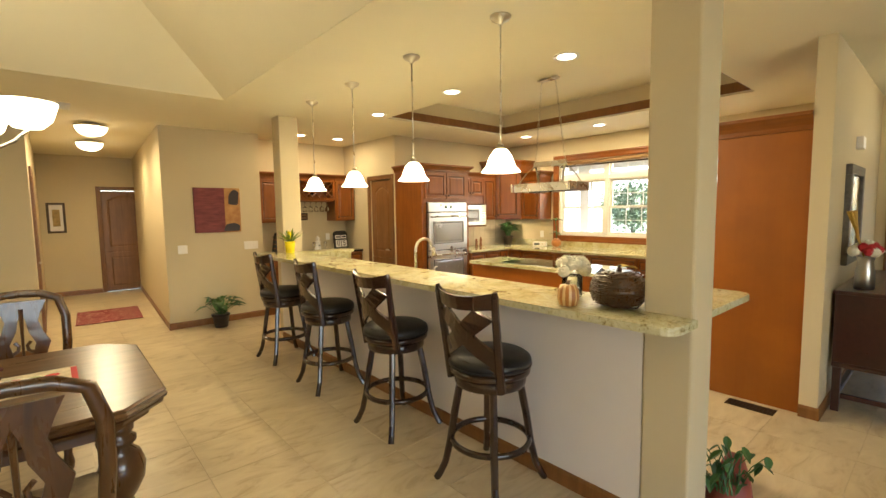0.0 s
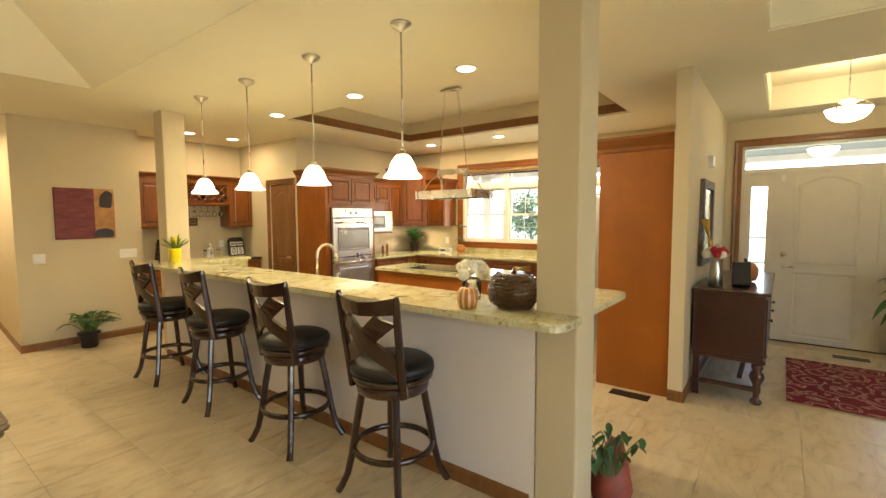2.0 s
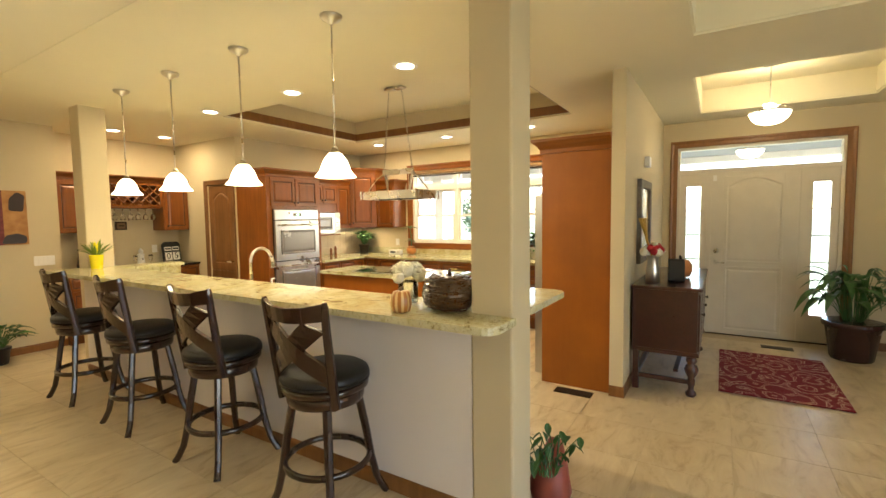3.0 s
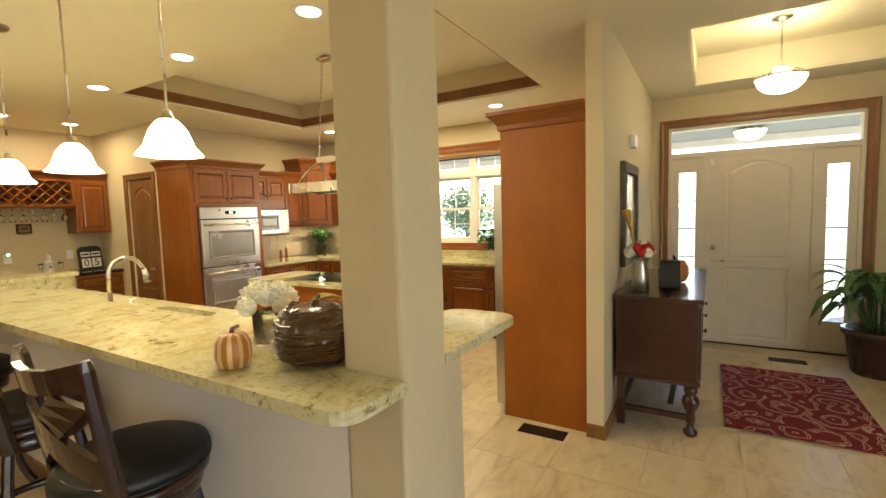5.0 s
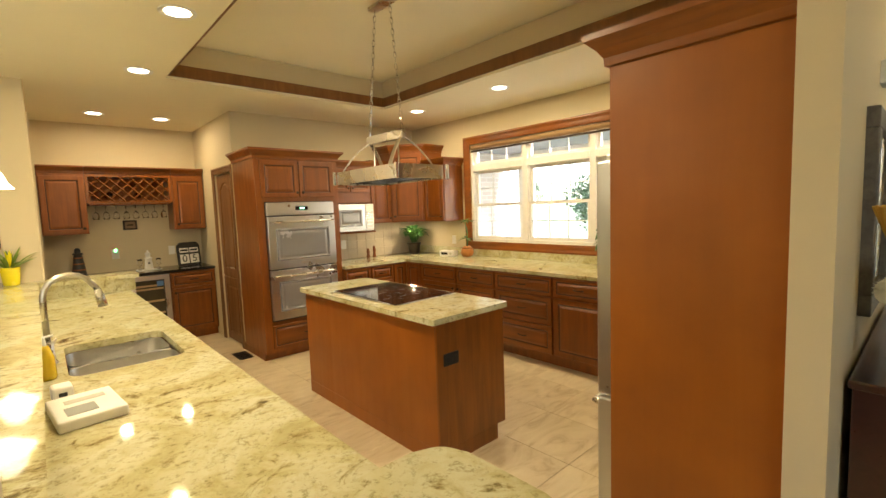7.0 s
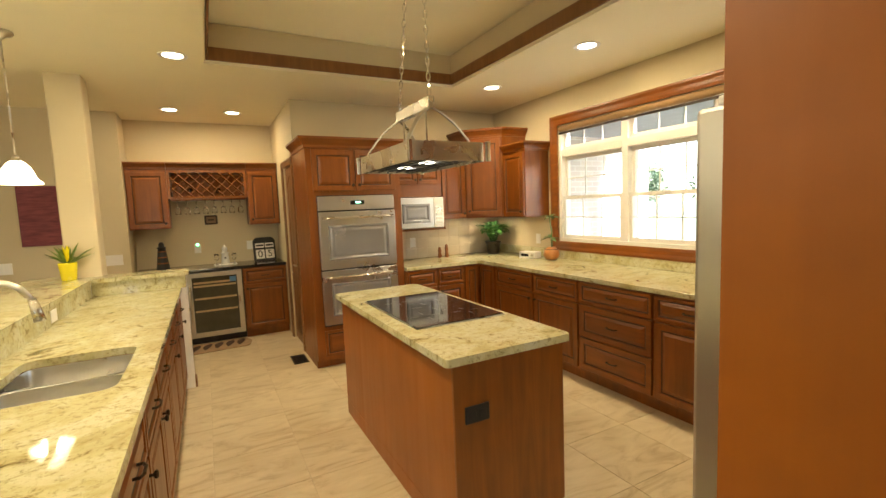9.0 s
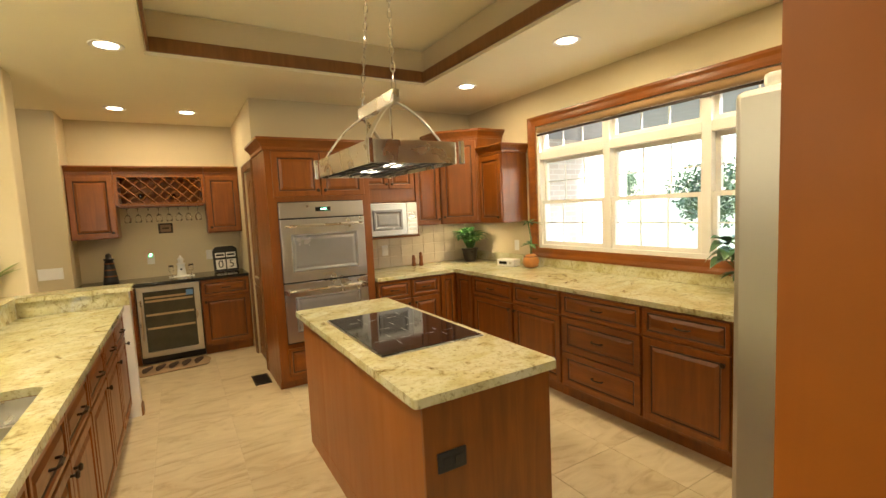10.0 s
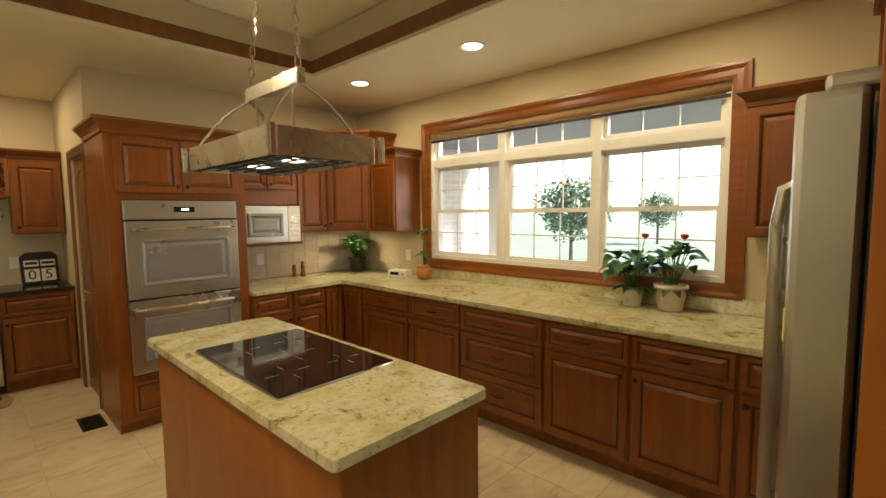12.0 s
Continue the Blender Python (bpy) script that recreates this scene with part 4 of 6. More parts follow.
def wine_rack():
    c = thing("wine_rack", (4.747, 7.665, 1.76), "cherry-stained lattice wine rack with hanging stemware", "wine rack")
    w = 0.866
    bm = box(0, w, 0.0, 0.325, 0.0, 0.025)
    box(0, w, 0.0, 0.325, 0.31, 0.346, bm=bm)
    box(0, 0.03, 0.0, 0.325, 0.025, 0.31, bm=bm)
    box(w - 0.03, w, 0.0, 0.325, 0.025, 0.31, bm=bm)
    box(0.03, w - 0.03, 0.30, 0.325, 0.025, 0.31, bm=bm)
    part("frame", bm, CHERRY, c)
    z0, z1 = 0.025, 0.31
    h = z1 - z0
    for s in (1, -1):
        k = -h
        while k < w - 0.06:
            xa, xb = k, k + h
            a = max(xa, 0.0)
            b_ = min(xb, w - 0.06)
            if b_ - a > 0.03:
                za, zb = (a - xa), (b_ - xa)
                if s < 0:
                    za, zb = h - za, h - zb
                bm2 = tube([(0.03 + a, 0.012 + 0.012 * (s > 0), z0 + za), (0.03 + b_, 0.012 + 0.012 * (s > 0), z0 + zb)], 0.010, 4, flat=1.0)
                part("lattice_slat", bm2, CHERRY_X, c)
            k += 0.115
    crown(c, 0, w, 0, 0.325, 0.346, "f", 0.8)
    r = part("stemware_rail", box(0.02, w - 0.02, 0.02, 0.30, -0.022, -0.001, 0.003), CHERRY_X, c)
    return c


wine_rack()
for x in (4.98, 5.28):
    b = thing("wine_bottle", (x, 7.70, 1.862), "dark wine bottle lying in the lattice rack", "bottle", 0, "wine bottles")
    part("bottle", tube([(0, -0.03, 0), (0, 0.0, 0), (0, 0.05, 0), (0, 0.09, 0), (0, 0.26, 0)], [0.014, 0.014, 0.015, 0.036, 0.037], 12), BLACKGLASS, b, "", True)
for k in range(8):
    g = thing("wine_glass", (4.83 + k * 0.10, 7.80, 1.737), "clear wine glass hanging upside down", "glass", 0, "hanging wine glasses")
    part("glass", lathe([(0.032, 0.0), (0.03, -0.004), (0.004, -0.008), (0.004, -0.075), (0.02, -0.085), (0.034, -0.115), (0.03, -0.165)], 12), CLEAR, g, "", True)
cabinet("base_cabinet", WET + " and drawer", (5.47, 7.44, 0), 0, 0.515, 0.555, 0, 0.882, base_fronts(0.515, 1, 1, "l"), 0.10)
cabinet("base_cabinet", WET + " behind the bar return", (4.335, 7.44, 0), 0, 0.51, 0.555, 0, 0.882, base_fronts(0.51, 1, 1, "r"), 0.10)
wf = thing("wine_fridge", (4.85, 7.42, 0), "stainless framed undercounter wine fridge with glass door", "wine fridge")
part("body", box(0.0, 0.615, 0.03, 0.57, 0.02, 0.88), BLACK, wf)
bm = box(0.01, 0.605, -0.02, 0.025, 0.10, 0.155)
box(0.01, 0.605, -0.02, 0.025, 0.82, 0.875, bm=bm)
box(0.01, 0.065, -0.02, 0.025, 0.155, 0.82, bm=bm)
box(0.55, 0.605, -0.02, 0.025, 0.155, 0.82, bm=bm)
d = part("door_frame", bm, STEEL, wf)
part("door_glass", box(0.065, 0.55, 0.0, 0.012, 0.155, 0.82), plain("smoked_glass", (0.05, 0.045, 0.03), 0.1, vary=0.3, grain=0), d)
for z in (0.70, 0.74, 0.40, 0.55):
    part("shelf_front", box(0.08, 0.535, -0.004, -0.0005, z, z + 0.022), plain("beech", (0.42, 0.30, 0.16), 0.5), d, "pale wooden shelf front")
part("handle", tube([(0.04, -0.022, 0.30), (0.04, -0.06, 0.31), (0.04, -0.06, 0.72), (0.04, -0.022, 0.73)], 0.010, 8), NICKEL, d, "", True)
part("label_sticker", box(0.47, 0.54, -0.006, -0.0045, 0.74, 0.80), plain("blue_sticker", (0.10, 0.25, 0.55), 0.5), d)
wc = thing("wet_bar_counter", (0, 0, 0), "dark polished stone wet bar counter", "countertop")
part("slab", box(4.335, 5.985, 7.40, 7.995, 0.883, 0.918, 0.006), DARKSTONE, wc)


# ---- doors ----
def inner_door(name, at, rz, w, h, label):
    d = structure(thing(name, at, label, "door", rz), label)
    part("slab", box(0.003, w - 0.003, 0.0, 0.035, 0.012, h), OAKDOOR, d)
    part("upper_panel", panel_bm(w - 0.006, h * 0.60, 0.012, 0.10, 0.09, 0.003, h * 0.40, -0.0005), OAKDOOR, d)
    part("lower_panel", panel_bm(w - 0.006, h * 0.385, 0.012, 0.10, 0.0, 0.003, 0.012, -0.0005), OAKDOOR, d)
    k = part("door_handle", tube([(w - 0.06, -0.012, 0.95), (w - 0.06, -0.06, 0.95), (w - 0.16, -0.062, 0.948)], [0.011, 0.011, 0.008], 8), NICKEL, d, "brushed nickel lever", True)
    return d


inner_door("door_pantry", (6.02, 7.13, 0), -90, 0.60, 2.06, "closed stained wooden pantry door with arched panel")
casing("trim_pantry", "x", 5.99, 6.53, 7.13, 0, 2.07, 0.07, 0.02, -1, False, OAKDOOR)
inner_door("door_hall_end", (2.72, 12.03, 0), 0, 0.74, 2.05, "closed stained wooden door at the hall's end")
casing("trim_hall_end", "y", 12.0, 2.72, 3.47, 0, 2.06, 0.075, 0.02, -1, False, OAKDOOR)
casing("trim_hall_side", "x", 1.78, 7.75, 8.60, 0, 2.06, 0.075, 0.02, 1, False, OAKDOOR)
inner_door("door_hall_side", (1.74, 7.75, 0), 90, 0.85, 2.05, "stained wooden door in the hall's side wall")


def front_door():
    d = structure(thing("door_1", (0, 0, 0), "closed cream-painted front door with sidelights and transom", "door"), "")
    X = 8.79
    y0, y1 = -0.205, 0.685
    s = part("slab", box(X + 0.012, X + 0.056, y0 - 0.0035, y1 + 0.0035, 0.0125, 2.06), DOORW, d)
    for z, h, arch in ((0.92, 1.09, 0.10), (0.06, 0.82, 0.0)):
        b = panel_bm(0.60, h, 0.010, 0.03, arch, raised=0.004)
        bmesh.ops.transform(b, matrix=pose(X + 0.0115, y1 - 0.145, z, 0, 0, -90), verts=b.verts)
        part("door_panel", b, DOORW, s)
    lev = part("door_handle", tube([(X + 0.01, y1 - 0.06, 0.93), (X - 0.05, y1 - 0.06, 0.93), (X - 0.055, y1 - 0.17, 0.925)], [0.012, 0.011, 0.008], 8), NICKEL, d, "brushed nickel lever", True)
    part("rosette", tube([(X + 0.011, y1 - 0.06, 0.93), (X - 0.003, y1 - 0.06, 0.93)], 0.032, 14), NICKEL, lev)
    part("deadbolt", tube([(X + 0.011, y1 - 0.06, 1.07), (X - 0.012, y1 - 0.06, 1.07)], 0.03, 14), NICKEL, d, "", True)
    part("sensor", box(X - 0.01, X + 0.011, y1 - 0.05, y1 - 0.01, 1.96, 2.03, 0.003), WHITE, d)
    # frame: jambs, head, transom bar
    for a, b_ in ((0.689, 0.735), (-0.255, -0.209), (1.045, 1.078), (-0.598, -0.560)):
        part("jamb", box(X, X + 0.12, a, b_, 0.012, 2.06), DOORW, d)
    part("head", box(X, X + 0.12, -0.598, 1.078, 2.061, 2.115), DOORW, d)
    part("top_rail", box(X, X + 0.12, -0.598, 1.078, 2.365, 2.398), DOORW, d)
    part("threshold", box(X - 0.005, X + 0.13, -0.598, 1.078, 0.0, 0.0115), BRONZE, d)
    for a, b_ in ((-0.598, -0.57), (1.05, 1.078)):
        part("jamb", box(X, X + 0.12, a, b_, 2.116, 2.364), DOORW, d)
    t = part("transom_pane", box(X + 0.05, X + 0.056, -0.57, 1.05, 2.116, 2.364), GLASS, d)
    t.visible_shadow = False
    for a, b_ in ((0.736, 1.044), (-0.559, -0.256)):
        m = (a + b_) / 2
        bm = box(X + 0.02, X + 0.06, a, m - 0.082, 0.012, 2.059)
        box(X + 0.02, X + 0.06, m + 0.082, b_, 0.012, 2.059, bm=bm)
        box(X + 0.02, X + 0.06, m - 0.082, m + 0.082, 0.012, 0.33, bm=bm)
        box(X + 0.02, X + 0.06, m - 0.082, m + 0.082, 1.90, 2.059, bm=bm)
        sl = part("sidelight", bm, DOORW, d)
        p = part("pane", box(X + 0.038, X + 0.043, m - 0.082, m + 0.082, 0.33, 1.90), GLASS, sl)
        p.visible_shadow = False
        for k in range(1, 5):
            z = 0.33 + 1.57 * k / 5
            part("muntin", box(X + 0.03, X + 0.037, m - 0.082, m + 0.082, z - 0.006, z + 0.006), BRONZE, sl)
    casing("trim_front_door", "x", 8.78, -0.598, 1.078, 0, 2.40, 0.085, 0.025, -1, False)


front_door()


# ---- ceiling lights ----
c0 = thing("recessed_light", (CANS[0][0], CANS[0][1], H - 0.016), "lit recessed ceiling light with white trim", "ceiling light", 0, "recessed lights")
bm = bmesh.new()
rings = [[bm.verts.new((r * math.cos(a), r * math.sin(a), z)) for a in (2 * math.pi * k / 24 for k in range(24))] for r, z in ((0.10, 0.001), (0.098, -0.006), (0.075, -0.004), (0.068, 0.0))]
for lo, hi in zip(rings, rings[1:]):
    for k in range(24):
        bm.faces.new((lo[k], lo[(k + 1) % 24], hi[(k + 1) % 24], hi[k]))
part("trim_ring", bm, WHITE, c0)
part("lens", lathe([(0.068, -0.002), (0.060, -0.003), (0.02, -0.0035)], 20), CANGLOW, c0, "glowing lens")
for cx, cy in CANS[1:]:
    copy_thing(c0, pose(cx, cy, H - 0.016))


def pendant():
    p = thing("pendant_light", (PENDANTS[0][0], PENDANTS[0][1], H - 0.017), "nickel pendant light with white glass bell shade over the bar", "pendant light", 0, "bar pendants")
    part("canopy", lathe([(0.065, 0.0), (0.065, -0.008), (0.055, -0.022), (0.025, -0.034), (0.012, -0.05)], 20), NICKEL, p, "", True)
    part("rod", tube([(0, 0, -0.045), (0, 0, -0.40), (0, 0, -0.401), (0, 0, -0.76)], 0.0055, 8), NICKEL, p, "", True)
    part("socket", lathe([(0.008, -0.75), (0.018, -0.758), (0.02, -0.775), (0.028, -0.785), (0.032, -0.80)], 14), NICKEL, p, "", True)
    prof = [(0.033, -0.79), (0.045, -0.80), (0.068, -0.83), (0.082, -0.865), (0.092, -0.895), (0.118, -0.925), (0.122, -0.932), (0.114, -0.926), (0.088, -0.895), (0.06, -0.83), (0.02, -0.80)]
    part("shade", lathe(prof, 24), SHADE, p, "white glass bell shade", True)
    return p


p0 = pendant()
for px, py in PENDANTS[1:]:
    copy_thing(p0, pose(px, py, H - 0.017))


def bowl_light(at, drop, label, r=0.17, name="ceiling_light"):
    b = thing(name, at, label, "ceiling light")
    part("canopy", lathe([(0.07, 0), (0.07, -0.01), (0.02, -0.03)], 18), NICKEL, b, "", True)
    if drop > 0.1:
        part("rod", tube([(0, 0, -0.025), (0, 0, -drop)], 0.006, 8), NICKEL, b)
        part("finial", lathe([(0.02, -drop + 0.04), (0.05, -drop + 0.03), (0.05, -drop - 0.01), (0.03, -drop - 0.03)], 14), SHADE, b, "", True)
        for k in range(3):
            a = 2 * math.pi * k / 3 + 0.5
            part("arm", tube([(0.03 * math.cos(a), 0.03 * math.sin(a), -drop), (0.10 * math.cos(a), 0.10 * math.sin(a), -drop + 0.02), (r * math.cos(a), r * math.sin(a), -drop - 0.03), (r * 1.03 * math.cos(a), r * 1.03 * math.sin(a), -drop - 0.07)], 0.007, 6), NICKEL, b, "", True)
    d = drop if drop > 0.1 else 0.0
    prof = [(r * 1.02, -d - 0.05), (r, -d - 0.055), (r * 0.9, -d - 0.10), (r * 0.65, -d - 0.14), (r * 0.3, -d - 0.16), (0.01, -d - 0.165)]
    part("bowl", lathe(prof, 28), SHADE, b, "lit white glass bowl", True)
    part("rim", lathe([(r * 1.02, -d - 0.048), (r * 1.06, -d - 0.044), (r * 1.05, -d - 0.034), (r * 0.98, -d - 0.032)], 28), NICKEL, b)
    return b


bowl_light((7.57, 0.2, 2.985), 0.42, "hanging alabaster bowl light in the entry tray", 0.17, "entry_light")
bowl_light((2.40, 7.96, 2.724), 0.0, "flush white glass ceiling light in the hall", 0.17, "hall_light")
bowl_light((2.47, 9.6, 2.724), 0.0, "flush white glass ceiling light in the hall", 0.17, "hall_light")
bowl_light((9.95, 0.25, 2.494), 0.0, "lit ceiling light on the porch", 0.17, "porch_light")


def chandelier():
    c = thing("chandelier", (1.43, 3.92, 0.09), "nickel chandelier with white glass shades over the table", "chandelier")
    part("rod", tube([(0, 0, 1.78), (0, 0, 3.72)], 0.008, 8), NICKEL, c)
    part("hub", lathe([(0.01, 1.72), (0.03, 1.75), (0.045, 1.80), (0.02, 1.86), (0.03, 1.90), (0.012, 1.95)], 16), NICKEL, c, "", True)
    for k in range(5):
        a = 2 * math.pi * k / 5 - 0.23
        ca, sa = math.cos(a), math.sin(a)
        pts = [(0.03, 1.80), (0.14, 1.76), (0.28, 1.78), (0.40, 1.85), (0.46, 1.91)]
        m = part("arm", tube([(r * ca, r * sa, z) for r, z in pts], 0.009, 8), NICKEL, c, "", True)
        s = [(0.03, 1.915), (0.06, 1.92), (0.10, 1.96), (0.12, 2.02), (0.128, 2.05), (0.12, 2.045), (0.06, 1.94), (0.02, 1.93)]
        part("shade", lathe(s, 20, (0.46 * ca, 0.46 * sa, 0)), SHADE, m, "lit white glass shade", True)


chandelier()


# ---- bar stools ----
def stool():
    s = thing("bar_stool", (0, 0, 0), "espresso wood swivel bar stool with black leather seat", "bar stool", 0, "stools at the bar")
    for sx in (-1, 1):
        for sy in (-1, 1):
            rows = [(0.118, 0.60), (0.145, 0.40), (0.165, 0.22), (0.185, 0.10), (0.205, 0.04), (0.222, 0.001)]
            part("leg", tube([(sx * r, sy * r, z) for r, z in rows], [0.022, 0.022, 0.021, 0.020, 0.020, 0.021], 8), STOOLW, s)
    ring = [(0.222 * math.cos(2 * math.pi * k / 32), 0.222 * math.sin(2 * math.pi * k / 32), 0.25) for k in range(33)]
    part("foot_ring", tube(ring, 0.015, 8, flat=1.3), STOOLW, s, "", True)
    part("apron", lathe([(0.185, 0.575), (0.20, 0.582), (0.205, 0.60), (0.205, 0.635), (0.195, 0.642)], 32), STOOLW, s, "", True)
    part("swivel_ring", lathe([(0.215, 0.646), (0.228, 0.652), (0.230, 0.668), (0.222, 0.684), (0.20, 0.688)], 32), STOOLW, s, "", True)
    part("seat", lathe([(0.215, 0.689), (0.230, 0.70), (0.236, 0.716), (0.228, 0.738), (0.20, 0.755), (0.13, 0.764), (0.0, 0.768)], 32), LEATHER, s, "padded black leather", True)
    part("piping", tube([(0.231 * math.cos(2 * math.pi * k / 32), 0.231 * math.sin(2 * math.pi * k / 32), 0.697) for k in range(33)], 0.006, 6), LEATHER, s, "", True)

    def back(y, z):
        """The curved back: a point y across and z up."""
        return Vector((-0.195 - (z - 0.70) * 0.17 + 0.06 * (y / 0.2) ** 2, y, z))

    for sy in (-1, 1):
        part("back_post", tube([back(sy * 0.185, 0.60), back(sy * 0.19, 0.80), back(sy * 0.198, 1.02), back(sy * 0.205, 1.12), back(sy * 0.207, 1.148)], [0.022, 0.020, 0.018, 0.016, 0.010], 8, flat=1.3), STOOLW, s)

    def slat(name, lo, hi, th=0.011):
        """A bent board between two lines of (y, z)."""
        bm = bmesh.new()
        n = 9
        rows = []
        for side in (-1, 1):
            for line in (lo, hi):
                row = []
                for k in range(n):
                    f = k / (n - 1)
                    i = f * (len(line) - 1)
                    j = min(int(i), len(line) - 2)
                    g = i - j
                    y = line[j][0] * (1 - g) + line[j + 1][0] * g
                    z = line[j][1] * (1 - g) + line[j + 1][1] * g
                    row.append(bm.verts.new(back(y, z) + Vector((side * th, 0, 0))))
                rows.append(row)
        a, b, c_, d = rows
        for k in range(n - 1):
            bm.faces.new((a[k], a[k + 1], b[k + 1], b[k]))
            bm.faces.new((c_[k], c_[k + 1], d[k + 1], d[k]))
            bm.faces.new((a[k], a[k + 1], c_[k + 1], c_[k]))
            bm.faces.new((b[k], b[k + 1], d[k + 1], d[k]))
        bm.faces.new((a[0], b[0], d[0], c_[0]))
        bm.faces.new((a[-1], b[-1], d[-1], c_[-1]))
        part(name, bm, STOOLW, s)

    slat("top_rail", [(-0.19, 1.055), (-0.1, 1.045), (0, 1.04), (0.1, 1.045), (0.19, 1.055)], [(-0.208, 1.145), (-0.1, 1.122), (0, 1.115), (0.1, 1.122), (0.208, 1.145)])
    slat("cross_slat", [(-0.19, 1.00), (-0.07, 0.90), (0.05, 0.81), (0.18, 0.725)], [(-0.09, 1.045), (0.0, 0.965), (0.08, 0.90), (0.185, 0.82)])
    slat("cross_slat", [(-0.18, 0.725), (-0.05, 0.81), (0.07, 0.90), (0.19, 1.00)], [(-0.185, 0.82), (-0.08, 0.90), (0.0, 0.965), (0.09, 1.045)], 0.0105)
    slat("lower_rail", [(-0.185, 0.69), (0, 0.69), (0.185, 0.69)], [(-0.185, 0.735), (0, 0.75), (0.185, 0.735)])
    return s


st = stool()
for k, (x, y, rz) in enumerate(((3.77, 2.37, 3), (3.77, 3.30, 1), (3.77, 4.36, -2), (3.77, 5.39, 2))):
    if k == 0:
        st.matrix_world = pose(x, y, 0, 0, 0, rz)
    else:
        copy_thing(st, pose(x, y, 0, 0, 0, rz))


BERRY = plain("dried_berry", (0.10, 0.02, 0.015), 0.5, vary=0.4, scale=30)
# ---- dining table and chairs ----
TURNED = [(0.045, 0.0), (0.05, 0.03), (0.035, 0.06), (0.03, 0.09), (0.045, 0.11), (0.03, 0.14), (0.05, 0.17), (0.06, 0.21), (0.045, 0.26), (0.035, 0.29), (0.055, 0.32), (0.085, 0.38), (0.092, 0.44), (0.075, 0.50), (0.04, 0.535), (0.062, 0.555), (0.062, 0.575), (0.04, 0.59), (0.055, 0.61), (0.055, 0.64)]
tb = thing("dining_table", (0, 0, 0), "antique oak dining table with clipped corners and turned legs", "table")


def clipped(x0, x1, y0, y1, c):
    return [(x0 + c, y0), (x1 - c, y0), (x1, y0 + c), (x1, y1 - c), (x1 - c, y1), (x0 + c, y1), (x0, y1 - c), (x0, y0 + c)]


bm = bmesh.new()
rows = [(0.07, 0.635), (0.07, 0.68), (0.02, 0.69), (0.015, 0.705), (0.025, 0.712), (0.005, 0.72), (0.0, 0.735), (0.008, 0.745), (0.004, 0.752), (0.012, 0.762)]
rings = [[bm.verts.new((x, y, z)) for x, y in clipped(0.30 + o, 2.29 - o, 2.86 + o, 4.14 - o, 0.17)] for o, z in rows]
for lo, hi in zip(rings, rings[1:]):
    for k in range(8):
        bm.faces.new((lo[k], lo[(k + 1) % 8], hi[(k + 1) % 8], hi[k]))
bm.faces.new(rings[0])
bm.faces.new(rings[-1])
part("tabletop", bm, OAK, tb, "polished oak top with moulded edge")
for x in (0.52, 2.10):
    for y in (3.05, 3.93):
        part("leg", lathe(TURNED, 18, (x, y, 0.001)), OAKV, tb, "", True)
part("stretcher", box(0.52, 2.10, 3.50, 3.56, 0.13, 0.18, 0.008), OAK, tb)
for x in (0.52, 2.10):
    part("stretcher", box(x - 0.025, x + 0.025, 3.06, 3.92, 0.13, 0.18, 0.008), OAKV, tb)
rn = thing("table_runner", (0, 0, 0.7625), "cream embroidered table runner with red flowers", "table runner")
part("cloth", box(0.75, 1.98, 3.34, 3.70, 0.0, 0.003), plain("cream_linen", (0.66, 0.58, 0.44), 0.9, vary=0.25, scale=25, grain=0.4), rn)
rr = random.Random(4)
for k in range(16):
    x, y = rr.uniform(1.2, 1.95), rr.uniform(3.42, 3.64)
    part("flower_patch", lathe([(0.03, 0.0032), (0.02, 0.0042)], 7, (x, y, 0)), REDFLOWER if k % 2 else LEAFY, rn)
part("border", box(1.96, 1.985, 3.375, 3.685, 0.0032, 0.0042), REDFLOWER, rn)


